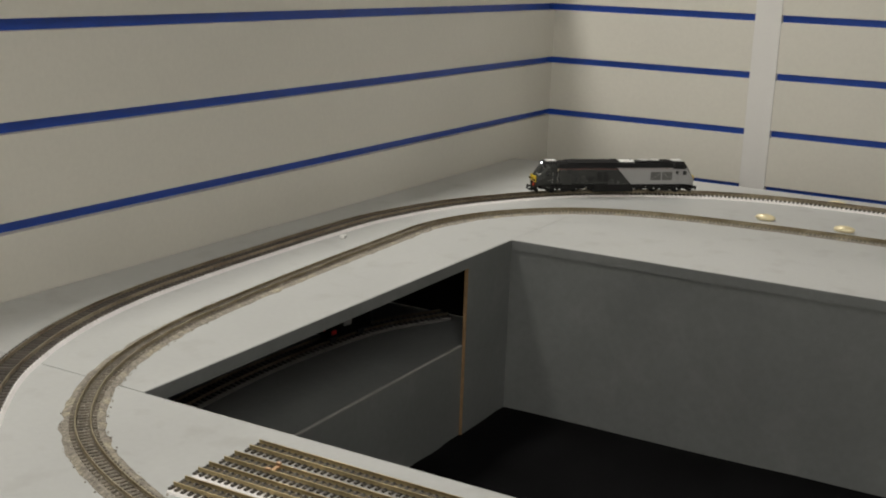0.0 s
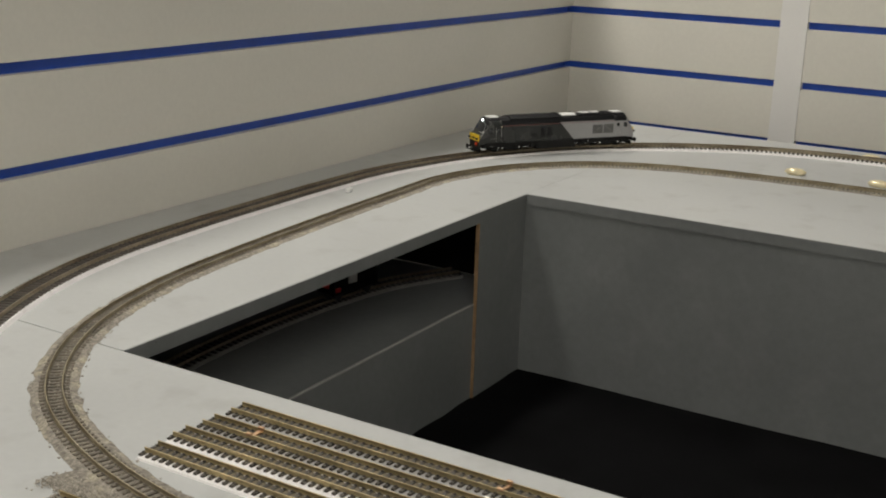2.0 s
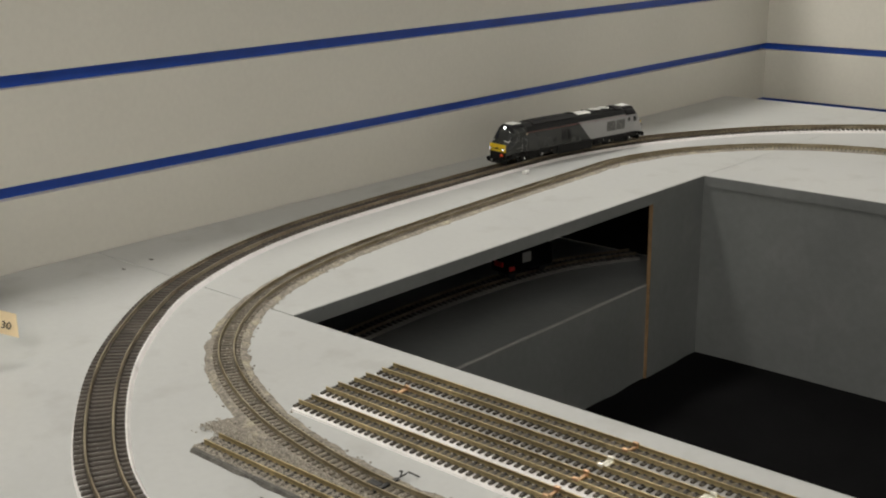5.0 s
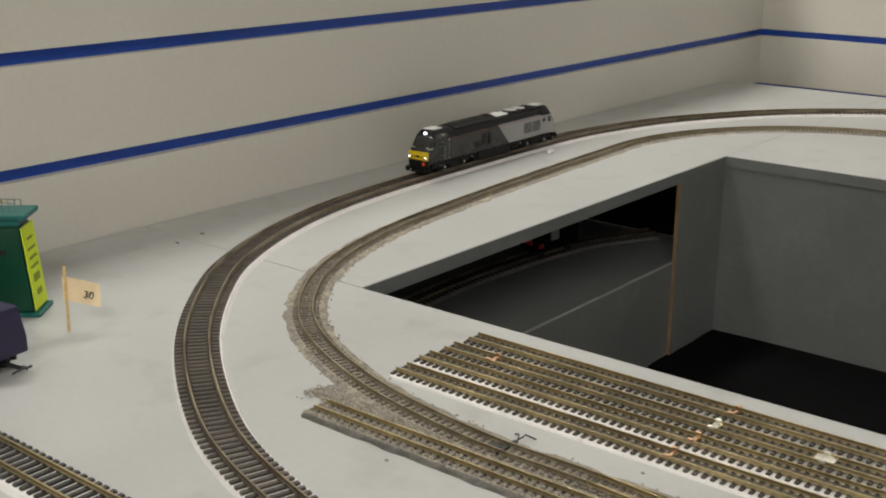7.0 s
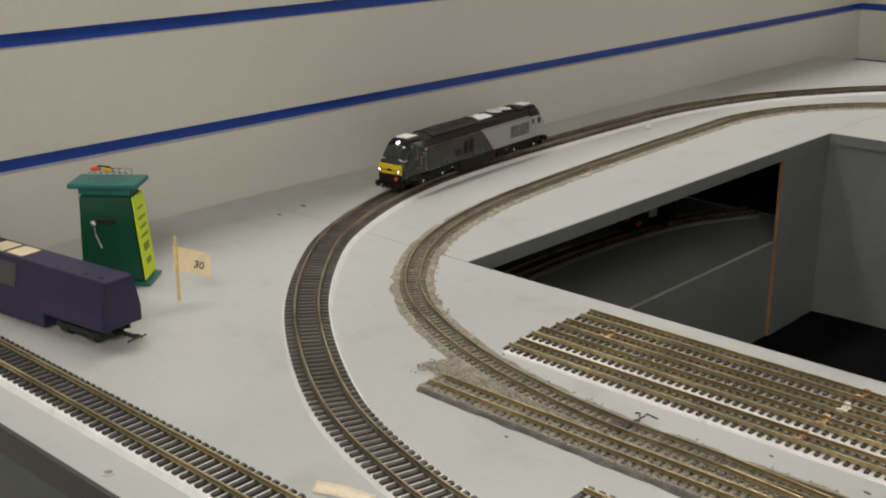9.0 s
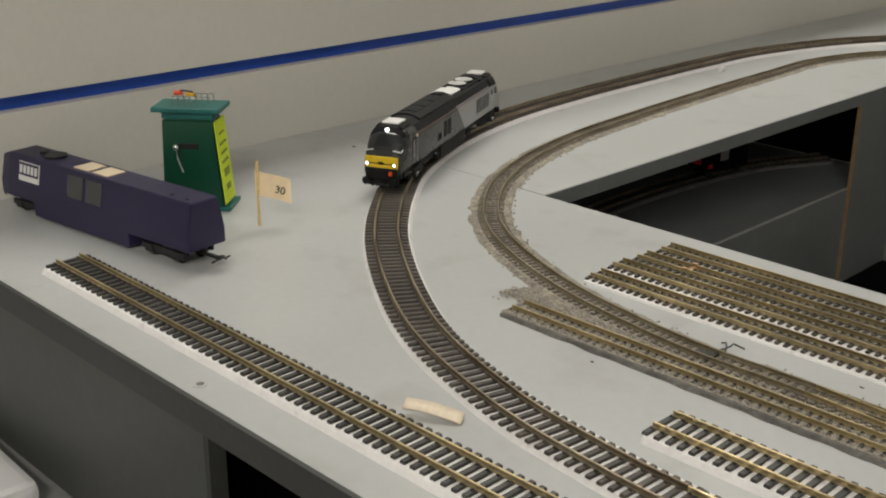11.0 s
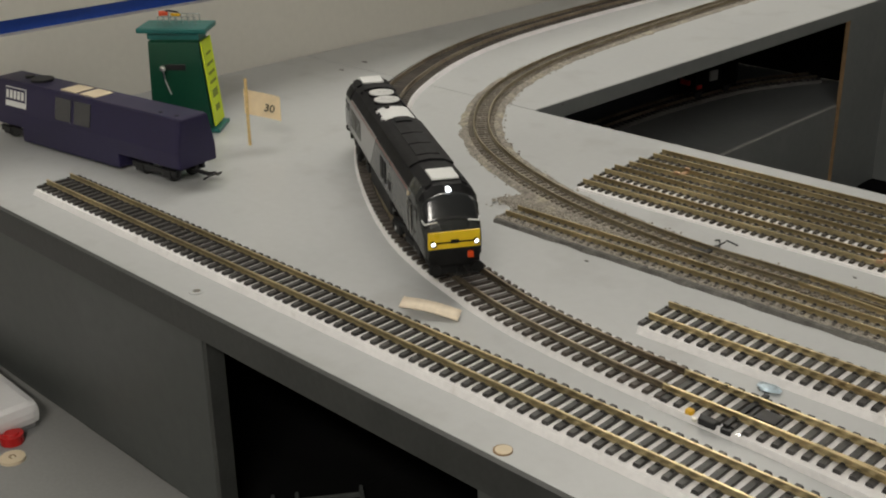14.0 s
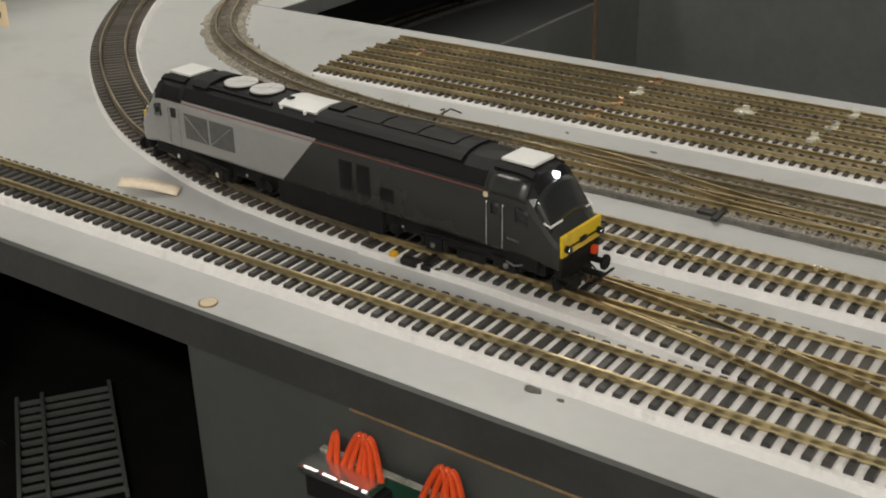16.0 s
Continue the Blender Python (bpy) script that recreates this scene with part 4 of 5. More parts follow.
# ---- purple cleaning wagon beside the front siding ----
def build_wagon():
    w = thing("purple_wagon", "dark purple plastic model track-cleaning wagon standing on the board", "model wagon", (0.0415, 0.171, 0), radians(7.5))
    half, zb, zm, zt = 0.1085, 0.0128, 0.0235, 0.0465

    def loft(profile_at, m, name, label):
        bm = bmesh.new()
        rings = [[bm.verts.new((x, y, z)) for y, z in pr] for x, pr in profile_at]
        k = len(rings[0])
        for a, b in zip(rings, rings[1:]):
            for i in range(k):
                bm.faces.new((a[i], a[(i + 1) % k], b[(i + 1) % k], b[i]))
        bm.faces.new(rings[0])
        bm.faces.new(list(reversed(rings[-1])))
        bmesh.ops.recalc_face_normals(bm, faces=bm.faces)
        bmesh.ops.bevel(bm, geom=[e for e in bm.edges if e.calc_face_angle(0) > 0.25], offset=0.0006, segments=2, affect="EDGES")
        return part(name, bm, m, w, label)

    def pr(sc, top):
        return [(-0.0165 * sc, zb), (-0.0165 * sc, zm), (-0.0118 * sc, top), (0.0118 * sc, top), (0.0165 * sc, zm), (0.0165 * sc, zb)]
    loft([(-half, pr(0.96, 0.043)), (-half + 0.010, pr(1, zt)), (half - 0.004, pr(1, zt)), (half, pr(0.98, 0.0462))], PURPLE, "body", "purple body with sloping upper sides")
    box_part("skirt", (-0.012, 0, 0.0088), (0.112, 0.0322, 0.013), PURPLE, w, "low purple tank between the bogies", 0.0008)
    for q in (-1, 1):
        tilt = math.atan2(0.0047, 0.024)
        for x in (-0.0155, 0.0065):
            bm = bmesh.new()
            add_box(bm, (0, 0, 0), (0.0180, 0.0008, 0.0165), bevel=0.0003)
            o = part("side_window", bm, PANEGREY, w, "grey translucent side window")
            o.location = (x, q * 0.01445, 0.0345)
            o.rotation_euler = (q * tilt, 0, 0)
    for x in (-0.0155, 0.0065):
        box_part("roof_window", (x, 0, zt + 0.0002), (0.0175, 0.0165, 0.0009), CREAM, w, "cream roof panel", 0.0003)
    for x, r in ((-0.0585, 0.0085), (-0.0735, 0.0035)):
        bm = bmesh.new()
        add_cyl(bm, (x, 0.001, zt + 0.0008), r, 0.002, "Z", 24)
        part("roof_vent", bm, BLACKP, w, "round black roof vent")
    for x in (0.082, 0.098):
        bm = bmesh.new()
        add_cyl(bm, (x, -0.006, zt + 0.0002), 0.0014, 0.0006, "Z", 12)
        part("roof_hole", bm, BLACKP, w)
    tilt = math.atan2(0.0047, 0.024)
    sg = new("sign_plate")
    sg.parent = w
    sg.location = (-0.072, -0.0142, 0.0350)
    sg.rotation_euler = (-tilt, 0, 0)
    sg["label"] = "white sign with dark printed bars"
    box_part("plate", (0, -0.0003, 0), (0.025, 0.0006, 0.0145), SIGNW, sg, "white printed plate")
    box_part("dark_bar", (0, -0.0008, 0.0018), (0.0235, 0.0004, 0.0095), PURPLE, sg, "dark printed field")
    for i in range(5):
        box_part("white_bar", (-0.0092 + i * 0.0046, -0.0011, 0.0018), (0.0030, 0.0004, 0.0062), SIGNW, sg, "white printed bar")
    for s in (-1, 1):
        bg = new("bogie")
        bg.parent = w
        bg.location = (s * 0.077, 0, 0)
        for q in (-1, 1):
            bm = bmesh.new()
            add_box(bm, (0, q * 0.0125, 0.0075), (0.044, 0.0024, 0.0045), bevel=0.0006)
            for x in (-0.014, 0.014):
                add_box(bm, (x, q * 0.0132, 0.0066), (0.008, 0.0024, 0.0058), bevel=0.0005)
            part("side_frame", bm, BLACKP, bg)
        for x in (-0.014, 0.014):
            bm = bmesh.new()
            for q in (-1, 1):
                add_cyl(bm, (x, q * 0.0080, 0.0063), 0.0063, 0.0026, "Y", 20)
            add_cyl(bm, (x, 0, 0.0063), 0.0012, 0.016, "Y", 8)
            part("wheelset", bm, BLACKP, bg)
        bm = bmesh.new()
        add_box(bm, (s * 0.0345, 0, 0.0080), (0.018, 0.0035, 0.0016), bevel=0.0003)
        add_tube(bm, [(s * 0.043, -0.0068, 0.0065), (s * 0.046, -0.0062, 0.0085), (s * 0.0465, 0, 0.0088), (s * 0.046, 0.0062, 0.0085), (s * 0.043, 0.0068, 0.0065)], 0.0007, 6)
        add_tube(bm, [(s * 0.040, 0, 0.0085), (s * 0.047, 0, 0.0105), (s * 0.0495, 0, 0.0085)], 0.0007, 6)
        part("coupling", bm, BLACKP, bg, "black tension-lock coupling")
    return w


build_wagon()


# ---- green box with a yellow label ----
def build_box():
    b = thing("green_box", "dark green plastic box with yellow label and teal cap", "plastic box", (0.031, 0.255, 0), radians(40))
    W, D = 0.042, 0.024
    bm = bmesh.new()
    lo = [(-W / 2 - 0.002, -D / 2 - 0.002), (W / 2 + 0.005, -D / 2 - 0.002), (W / 2 + 0.005, D / 2 + 0.002), (-W / 2 - 0.002, D / 2 + 0.002)]
    hi = [(-W / 2, -D / 2), (W / 2 - 0.001, -D / 2), (W / 2 - 0.001, D / 2), (-W / 2, D / 2)]
    a = [bm.verts.new((x, y, 0.003)) for x, y in lo]
    c = [bm.verts.new((x, y, 0.0715)) for x, y in hi]
    for i in range(4):
        bm.faces.new((a[i], a[(i + 1) % 4], c[(i + 1) % 4], c[i]))
    bm.faces.new(a)
    bm.faces.new(c)
    bmesh.ops.recalc_face_normals(bm, faces=bm.faces)
    bmesh.ops.bevel(bm, geom=list(bm.edges), offset=0.002, segments=3, affect="EDGES")
    part("case", bm, GREEN, b, "dark green plastic case")
    box_part("base_plate", (0.002, 0, 0.0015), (W + 0.014, D + 0.008, 0.003), TEAL, b, "thin green base plate", 0.0008)
    tilt = math.atan2(0.006, 0.0685)
    lab = new("yellow_label")
    lab.parent = b
    lab.location = (W / 2 + 0.0022, 0, 0.0372)
    lab.rotation_euler = (0, -tilt, 0)
    lab["label"] = "fluorescent yellow label with dark bars"
    box_part("sheet", (0, 0, 0), (0.0008, D + 0.0026, 0.0655), YELLOWB, lab, "fluorescent yellow sheet")
    for z, wd, h in ((0.022, 0.012, 0.0016), (0.014, 0.016, 0.0018), (0.007, 0.015, 0.0020), (0.000, 0.016, 0.0020), (-0.009, 0.013, 0.0060), (-0.0205, 0.010, 0.0045)):
        box_part("dark_bar", (0.0006, 0.0, z), (0.0004, wd, h), OLIVE, lab, "olive printed bar")
    box_part("cap", (-0.001, 0, 0.0742), (W - 0.002, D - 0.001, 0.0060), TEAL, b, "teal cap", 0.001)
    box_part("cap_flange", (-0.001, 0, 0.0787), (W + 0.011, D + 0.008, 0.0038), TEAL, b, "wide teal flange", 0.001)
    box_part("slot", (-0.002, -D / 2 - 0.0006, 0.0505), (0.018, 0.0014, 0.0045), BLACKP, b, "black slot", 0.0004)
    bm = bmesh.new()
    add_tube(bm, [(-0.006, -D / 2 - 0.001, 0.030), (-0.009, -D / 2 - 0.0035, 0.042), (-0.0095, -D / 2 - 0.004, 0.049)], 0.0009, 8)
    part("lever", bm, CHROME, b, "metal lever")
    bm = bmesh.new()
    bmesh.ops.create_uvsphere(bm, u_segments=12, v_segments=8, radius=0.0028, matrix=Matrix.Translation((-0.0095, -D / 2 - 0.0042, 0.0505)))
    part("lever_knob", bm, CHROME, b, "round metal lever knob", True)
    for i in range(7):
        x = -0.013 + i * 0.0048
        for y in (-0.006, 0.006):
            bm = bmesh.new()
            add_tube(bm, [(x, y, 0.0795), (x, y, 0.0878)], 0.0004, 6)
            part("pin", bm, CHROME, b, "thin metal pin")
    for y in (-0.006, 0.006):
        bm = bmesh.new()
        add_tube(bm, [(-0.013, y, 0.0876), (0.0158, y, 0.0876)], 0.0004, 6)
        part("pin_rail", bm, CHROME, b)
    bm = bmesh.new()
    add_box(bm, (-0.010, 0, 0.0890), (0.007, 0.006, 0.003), 0.3, bevel=0.0008)
    part("red_cap", bm, ORANGE, b, "orange-red plug")
    bm = bmesh.new()
    add_box(bm, (-0.001, 0.001, 0.0875), (0.008, 0.003, 0.0025), -0.5, bevel=0.0006)
    part("yellow_plug", bm, YELP, b, "yellow plug")
    bm = bmesh.new()
    add_tube(bm, [(-0.012, 0.002, 0.088), (-0.006, -0.002, 0.0915), (0.000, 0.002, 0.0895), (0.004, 0.0, 0.086)], 0.0008, 6)
    part("black_wire", bm, BLACKP, b)
    return b


build_box()


# ---- small flag ----
def build_flag():
    f = thing("paper_flag", "small buff paper flag on a cocktail stick reading 30", "paper flag", (0.106, 0.259, 0), radians(42))
    bm = bmesh.new()
    add_tube(bm, [(0, 0, 0), (0.0002, 0, 0.046), (0.0003, 0, 0.0505)], 0.0012, 8)
    part("stick", bm, STICK, f, "pale wooden cocktail stick")
    bm = bmesh.new()
    g = []
    for o in (0.0002, -0.0002):
        g.append([[bm.verts.new((-0.0018 + 0.0268 * i / 10, o + 0.0016 * math.sin(i * 0.55), 0.0245 + 0.0185 * j / 4 - 0.0062 * (i / 10) - 0.0006 * math.sin(i * 0.6))) for j in range(5)] for i in range(11)])
    for lay in g:
        for i in range(10):
            for j in range(4):
                bm.faces.new((lay[i][j], lay[i + 1][j], lay[i + 1][j + 1], lay[i][j + 1]))
    part("paper", bm, FLAGC, f, "buff paper with a printed number", True)
    cu = bpy.data.curves.new("number", "FONT")
    cu.body, cu.size, cu.extrude, cu.align_x = "30", 0.0080, 0.00008, "CENTER"
    txt = bpy.data.objects.new("number", cu)
    dg = bpy.context.evaluated_depsgraph_get()
    scene.collection.objects.link(txt)
    dg.update()
    me = bpy.data.meshes.new_from_object(txt.evaluated_get(bpy.context.evaluated_depsgraph_get()))
    bpy.data.objects.remove(txt)
    me.materials.clear()
    me.materials.append(INK)
    t = new("number", me)
    t.parent = f
    t.location = (0.0165, -0.0024, 0.0262)
    t.rotation_euler = (radians(90), radians(13), 0)
    return f


build_flag()

# ---- cardboard slip, screws and marks on the board ----
bm = bmesh.new()
g = []
for o in (0.0, 0.0011):
    g.append([[bm.verts.new((-0.0155 + 0.031 * i / 10, -0.004 + 0.008 * j, 0.0006 + o + 0.0022 * math.sin(math.pi * i / 10) + 0.0040 * (1 - i / 10) ** 2 + 0.0016 * j)) for j in range(2)] for i in range(11)])
for lay in g:
    for i in range(10):
        bm.faces.new((lay[i][0], lay[i + 1][0], lay[i + 1][1], lay[i][1]))
for j in (0, 1):
    for i in range(10):
        bm.faces.new((g[0][i][j], g[0][i + 1][j], g[1][i + 1][j], g[1][i][j]))
for i in (0, 10):
    bm.faces.new((g[0][i][0], g[0][i][1], g[1][i][1], g[1][i][0]))
slip = new("cardboard_slip", finish(bm, "cardboard_slip", True))
slip.data.materials.append(CARD)
slip.location, slip.rotation_euler = (0.4085, 0.1455, 0), (0, 0, radians(28))
tagged(slip, "curled pale cardboard slip lying beside the curved track", "cardboard")


def screw(x, y, m, label, r=0.0042):
    s = thing("screw_cap", label, "screw", (x, y, 0), group="screws in the board")
    bm = bmesh.new()
    add_cyl(bm, (0, 0, 0.0002), r, 0.0006, "Z", 20)
    part("recess", bm, m, s)
    bm = bmesh.new()
    add_cyl(bm, (0.0004, 0, 0.0005), r * (0.55 if m is not RAWWOOD else 0.86), 0.0007, "Z", 16)
    part("screw_head", bm, CHROME if m is not RAWWOOD else CREAM, s)


screw(0.2955, 0.0805, BOARD, "countersunk screw in the grey board", 0.0040)
screw(0.519, 0.0765, RAWWOOD, "bare wooden screw hole near the board edge", 0.0042)
def blot(x, y, r, seed, z=0.0):
    bm = bmesh.new()
    n = 14
    vs = [bm.verts.new((x + r * (1 + 0.7 * noise.noise((i * 0.9, seed, 2))) * math.cos(2 * math.pi * i / n), y + 0.6 * r * (1 + 0.7 * noise.noise((i * 0.9, seed, 5))) * math.sin(2 * math.pi * i / n), z)) for i in range(n)]
    low = [bm.verts.new((v.co.x, v.co.y, z - 0.0005)) for v in vs]
    bm.faces.new(vs)
    for i in range(n):
        bm.faces.new((vs[i], vs[(i + 1) % n], low[(i + 1) % n], low[i]))
    ob = new("glue_spot", finish(bm, "glue_spot"))
    ob.data.materials.append(SEAMD)
    tagged(ob, "small dark glue spot on the grey board", "glue spot", "spots on the board")


for i, (x, y, r) in enumerate(((0.666, 0.0925, 0.0035), (0.678, 0.0918, 0.0015), (-0.023, 0.491, 0.003), (-0.016, 0.456, 0.0025), (0.572, 0.193, 0.003), (0.424, 0.255, 0.0012), (0.60, 0.332, 0.0022), (0.545, 0.335, 0.0014), (0.33, 0.23, 0.001), (0.21, 0.50, 0.0008))):
    blot(x, y, r, i * 3.1, 0.0003)

# scrap of foil beside the middle siding
bm = bmesh.new()
bmesh.ops.create_icosphere(bm, subdivisions=2, radius=0.005)
for v in bm.verts:
    v.co += v.co.normalized() * 0.0025 * noise.noise(v.co * 500)
    v.co.z = v.co.z * 0.4 + 0.002
    v.co.x *= 1.5
    v.co *= 0.75
foil = new("foil_scrap", finish(bm, "foil_scrap"))
foil.data.materials.append(mat("pale_blue_film", (0.45, 0.55, 0.62), 0.3, 0.3, var=0.2, scale=200))
foil.location = (0.573, 0.194, 0)
tagged(foil, "crumpled pale bluish scrap between the tracks", "scrap")

# point levers by the small-scale line
for x, y in ((0.470, 0.312), (0.664, 0.2745)):
    p = thing("point_motor", "small dark point lever with wires beside the track", "point lever", (x, y, 0), group="point levers")
    box_part("tie_bar", (0, -0.004, 0.0026), (0.003, 0.020, 0.0014), BLACKP, p, "", 0.0003)
    box_part("spring_box", (-0.006, -0.007, 0.0025), (0.009, 0.005, 0.0022), BLACKP, p, "", 0.0005)
    bm = bmesh.new()
    add_tube(bm, [(0, 0.005, 0.003), (0.002, 0.010, 0.0045), (0.0, 0.015, 0.0035), (0.006, 0.018, 0.001)], 0.0005, 6)
    add_tube(bm, [(0.0, 0.008, 0.003), (-0.004, 0.014, 0.003), (-0.008, 0.016, 0.001)], 0.0005, 6)
    part("wire", bm, BLACKP, p, "thin dark wire")
# clips on the far side tracks
for x, y in ((0.027, 1.012),):
    bm = bmesh.new()
    add_box(bm, (x, y, 0.003), (0.006, 0.010, 0.005), 0.2, 0, 0.001)
    ob = new("track_clip", finish(bm, "track_clip"))
    ob.data.materials.append(LWHITE)
    tagged(ob, "small white clip beside the curved track", "clip")
for x, y in ((0.445, 1.489), (0.558, 1.481), (0.510, 1.668)):
    bm = bmesh.new()
    bmesh.ops.create_icosphere(bm, subdivisions=2, radius=0.009, matrix=Matrix.Translation((x, y, 0.004)) @ Matrix.Diagonal((1.7, 0.9, 0.6, 1)))
    ob = new("wire_connector", finish(bm, "wire_connector", True))
    ob.data.materials.append(GILT)
    tagged(ob, "small shiny connector beside the far track", "connector", "connectors by the far tracks")

# ---- under the board: dark track and a red and white wagon on the shelf ----
sp = spline([(0.10, 0.49), (0.065, 0.62), (0.052, 0.76), (0.056, 0.90), (0.075, 1.02), (0.12, 1.12)], 0.0085)
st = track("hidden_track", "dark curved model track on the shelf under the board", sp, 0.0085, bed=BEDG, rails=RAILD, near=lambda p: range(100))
st.location.z = -0.114
hw = thing("hidden_wagon", "small red and pale model wagon in the dark under the board", "model wagon", (0.068, 0.93, -0.1065), radians(82))
# Body takes the same near-black as the painted shade around it.
box_part("body", (0.02, 0, 0.022), (0.075, 0.03, 0.026), INSHADE, hw, "wagon body in near-black painted shade", 0.002)
box_part("end_panel", (-0.019, 0, 0.020), (0.003, 0.014, 0.006), REDP, hw, "red end panel", 0.001)
box_part("side_panel", (0.012, -0.0155, 0.026), (0.014, 0.002, 0.012), SHELFP, hw, "pale side panel", 0.0006)
box_part("side_stripe", (-0.012, -0.0155, 0.016), (0.008, 0.002, 0.005), REDP, hw, "red side stripe", 0.0006)
for x in (-0.005, 0.045):
    bm = bmesh.new()
    for q in (-1, 1):
        add_cyl(bm, (x, q * 0.008, 0.0065), 0.0065, 0.0026, "Y", 16)
    add_cyl(bm, (x, 0, 0.0065), 0.001, 0.016, "Y", 8)
    part("wheelset", bm, BLACKP, hw)
box_part("chassis", (0.02, 0, 0.0105), (0.07, 0.024, 0.004), BLACKP, hw, "", 0.0005)

# ---- on the lower shelf ----
wc = thing("white_case", "white plastic case with rounded edges on the lower shelf", "plastic case", (0.012, -0.008, FB), radians(-2))
box_part("lid", (0, 0, 0.0115), (0.235, 0.138, 0.016), WHITEP, wc, "rounded white lid", 0.006)
box_part("base", (0, 0, 0.0025), (0.228, 0.132, 0.0048), mat("grey_case_base", (0.25, 0.25, 0.26), 0.5), wc, "grey base", 0.002)
rb = thing("red_button", "round red push button on the lower shelf", "button", (0.134, 0.0335, FB))
bm = bmesh.new()
add_cyl(bm, (0, 0, 0.003), 0.0075, 0.006, "Z", 28)
part("collar", bm, REDP, rb, "red ring")
bm = bmesh.new()
add_cyl(bm, (0, 0, 0.0064), 0.0052, 0.0016, "Z", 24, 0.0045)
part("cap", bm, REDP, rb, "red button cap")
cd = thing("cream_disc", "flat cream wooden disc with a dark mark on the shelf", "disc", (0.154, 0.0235, FB))
bm = bmesh.new()
add_cyl(bm, (0, 0, 0.0011), 0.0080, 0.0022, "Z", 28)
part("disc", bm, CREAM, cd)
bm = bmesh.new()
add_tube(bm, [(0.002 * math.cos(a / 6 * 5 + 0.7), 0.002 * math.sin(a / 6 * 5 + 0.7), 0.0023) for a in range(7)], 0.0004, 5)
part("dark_mark", bm, RAWWOOD, cd, "small dark curved mark")
bk = thing("control_dial", "round black dial on the lower shelf", "dial", (0.136, 0.0085, FB))
bm = bmesh.new()
add_cyl(bm, (0, 0, 0.004), 0.009, 0.008, "Z", 28, 0.008)
part("knob", bm, BLACKP, bk)

# slatted rack in the opening, coloured dark to stand for the shade there
rk = thing("slatted_tray", "slatted tray on the inner shelf, coloured dark for shade", "tray", (0.372, 0.096, FB), radians(54))
for i in range(13):
    box_part("slat", (0, -0.052 + i * 0.0085, 0.0035), (0.050, 0.0014, 0.003), FASCIA, rk, "", 0.0003)
for x in (-0.026, -0.012, 0.026):
    box_part("side_rail", (x, 0, 0.003), (0.0022, 0.112, 0.006), FASCIA, rk, "", 0.0005)
box_part("tray_base", (0, 0, 0.0006), (0.050, 0.110, 0.0012), INSHADE, rk)

# connector board with orange wires on the fascia
cb = thing("connector_board", "green circuit board with metal connector and orange wire loops", "circuit board", (0.592, FACE2, -0.040))
box_part("board", (0.055, -0.006, -0.012), (0.115, 0.002, 0.030), PCB, cb, "dark green circuit board", 0.0003)
box_part("stand_off", (0.05, -0.0025, -0.012), (0.09, 0.005, 0.01), BLACKP, cb)
box_part("board_edge", (0.055, -0.006, 0.0034), (0.115, 0.0026, 0.0008), SOLDER, cb, "pale board edge")
box_part("connector_shell", (0.013, -0.013, 0.001), (0.034, 0.012, 0.004), CHROME, cb, "bright metal connector shell", 0.0008)
box_part("connector_block", (0.014, -0.011, -0.008), (0.036, 0.009, 0.012), BLACKP, cb, "black connector block", 0.0008)
for x in (-0.002, 0.007, 0.016, 0.026):
    bm = bmesh.new()
    add_cyl(bm, (x, -0.019, 0.0025), 0.0012, 0.002, "Y", 10)
    part("pin", bm, CHROME, cb)
for x0 in (0.006, 0.018, 0.020, 0.0225, 0.055, 0.0575, 0.060):
    bm = bmesh.new()
    w = 0.002 if x0 == 0.006 else 0.0055
    z = 0.012 if x0 == 0.006 else 0.0155
    add_tube(bm, [(x0 - w + (x0 - 0.0205 if 0.01 < x0 < 0.03 else x0 - 0.0575 if x0 > 0.03 else 0) * (1 - math.sin(math.pi * k / 10)) * 0.7 + 2 * w * k / 10, -0.010 + 0.003 * math.sin(math.pi * k / 10), 0.002 + z * math.sin(math.pi * k / 10)) for k in range(11)], 0.0013, 7)
    part("wire_loop", bm, ORANGE, cb, "orange insulated wire loop")

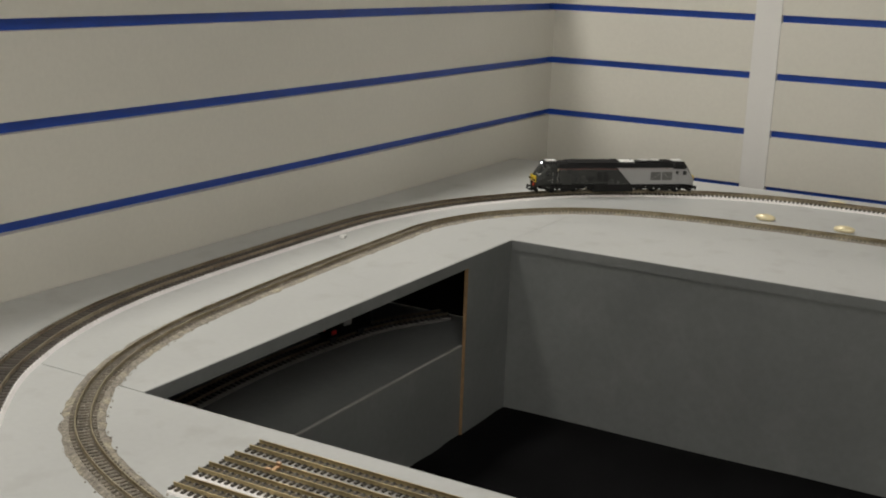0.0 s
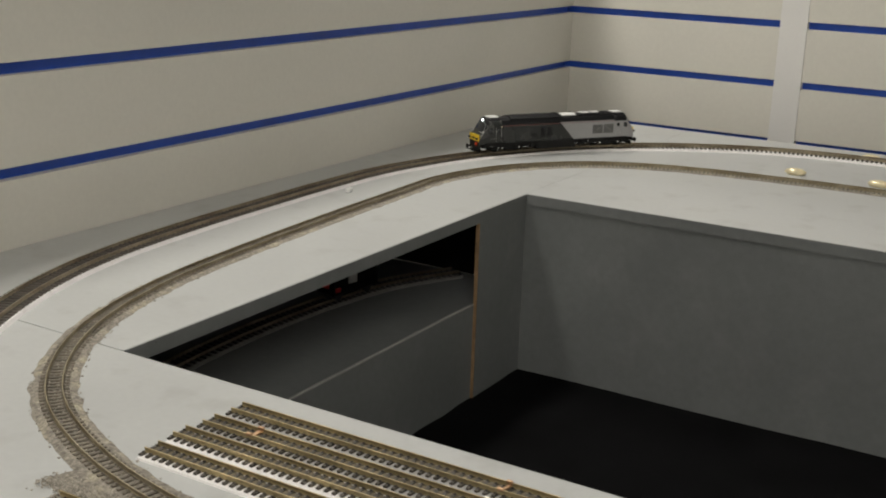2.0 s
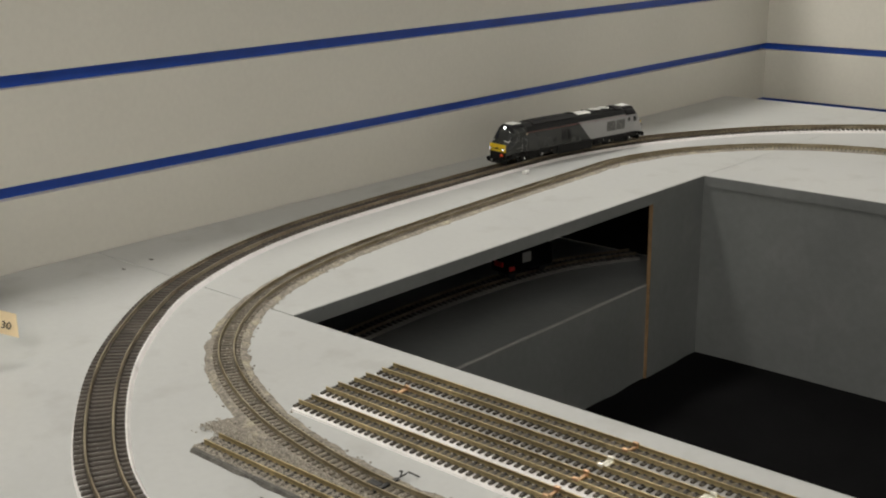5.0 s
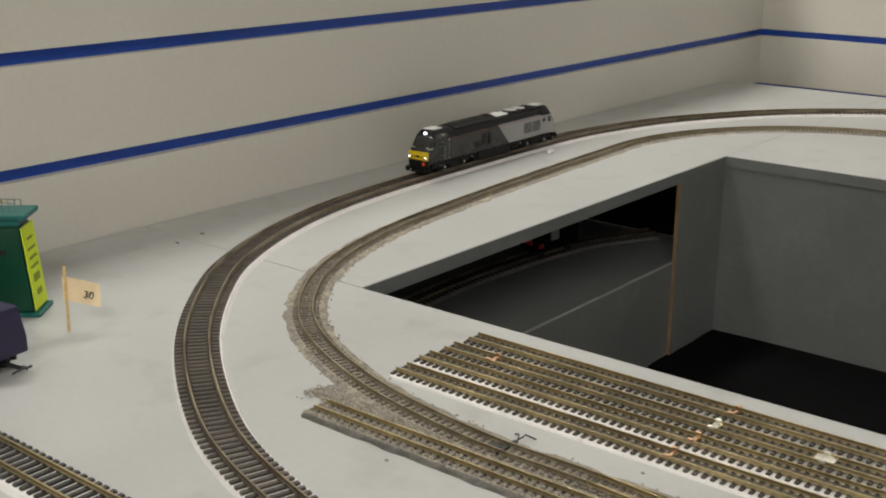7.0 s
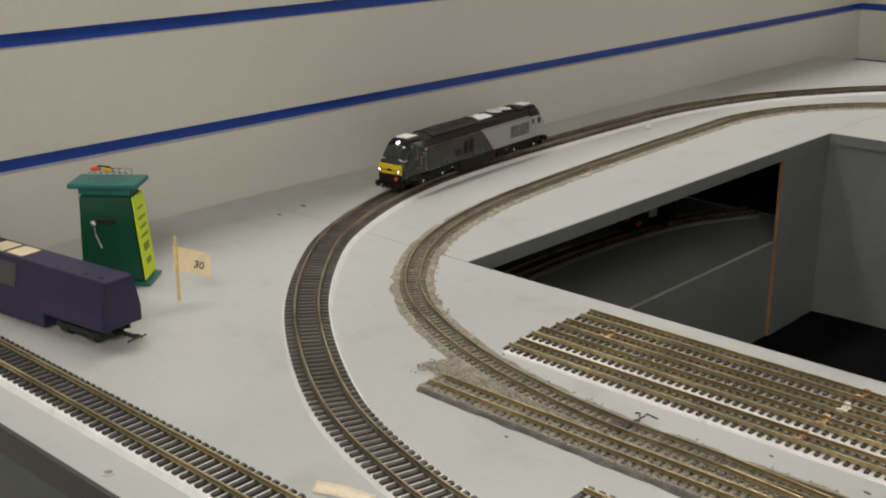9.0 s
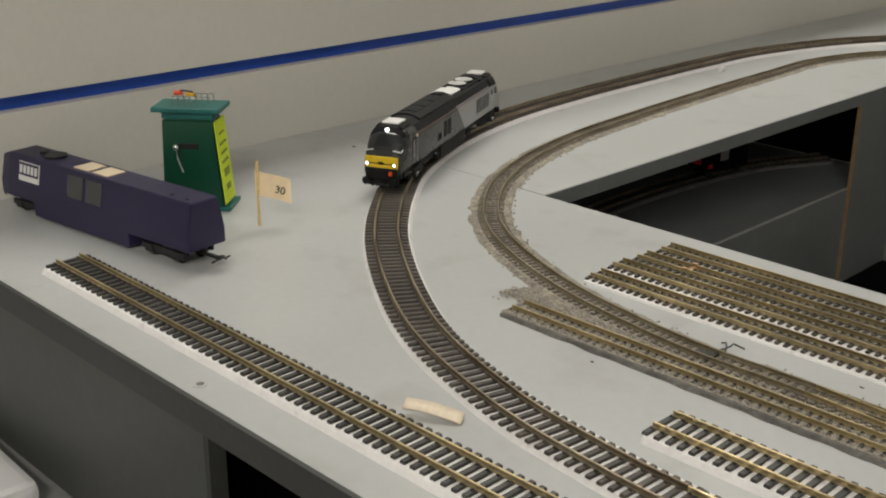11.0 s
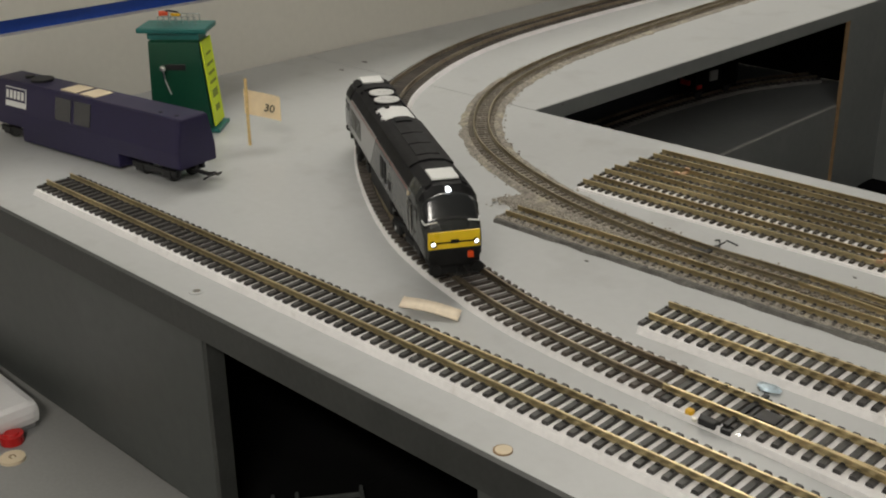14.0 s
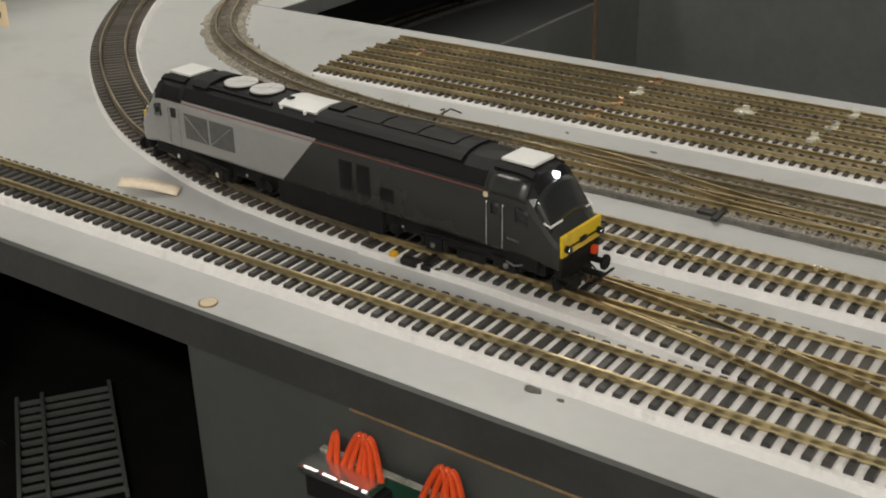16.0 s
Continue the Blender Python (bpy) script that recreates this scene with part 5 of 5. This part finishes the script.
# ceiling tubes
for _, x, y, sx, sy, _ in TUBES:
    f = thing("ceiling_light", "white fluorescent batten under the ceiling", "ceiling light", (x, y, CEIL), group="ceiling lights")
    along = sx > sy
    box_part("housing", (0, 0, -0.03), (sx, 0.07, 0.05) if along else (0.07, sy, 0.05), CEILP, f, "", 0.003)
    box_part("tube", (0, 0, -0.065), (sx * 0.95, 0.026, 0.02) if along else (0.026, sy * 0.95, 0.02), TUBE, f, "glowing tube", 0.004)


# ---- movement ----
RUN = [(0.0, 1.4436), (0.5, 1.4705), (1.0, 1.503), (1.5, 1.538), (2.0, 1.578), (2.5, 1.62), (3.0, 1.6655), (3.5, 1.717), (4.0, 1.7703), (6.5, 2.0416), (7.0, 2.096), (7.5, 2.152), (8.0, 2.2095), (8.5, 2.266), (9.0, 2.3205), (9.5, 2.3735), (10.0, 2.4275), (12.5, 2.7035), (13.0, 2.762), (13.5, 2.8205), (14.0, 2.8775), (14.5, 2.9355), (15.0, 2.9967), (15.5, 3.0601), (16.0, 3.1265)]


def run_at(t):
    for (a, s0), (b, s1) in zip(RUN, RUN[1:]):
        if t <= b:
            return s0 + (s1 - s0) * (t - a) / (b - a)
    return RUN[-1][1]


def heading(s):
    a, b = outer(s - 0.018), outer(s + 0.018)
    return math.atan2(b[1] - a[1], b[0] - a[0])


def motions():
    body, lead, trail = [], [], []
    for t in sorted({r[0] for r in RUN} | {4.5, 5.0, 5.5, 6.0, 10.5, 11.0, 11.5, 12.0}):
        s = run_at(t)
        (ax, ay), (bx, by) = outer(s - 0.085), outer(s + 0.085)
        h = math.atan2(by - ay, bx - ax)
        body.append((t, pose((ax + bx) / 2, (ay + by) / 2, RAILTOP, 0, 0, math.degrees(h))))
        for rows, sg in ((lead, 1), (trail, -1)):
            d = (heading(s + sg * 0.085) - h + math.pi) % (2 * math.pi) - math.pi
            rows.append((t, pose(sg * 0.085, 0, 0, 0, 0, math.degrees(d))))
    walk(locomotive, body)
    walk(bogies[0], lead)
    walk(bogies[1], trail)


motions()
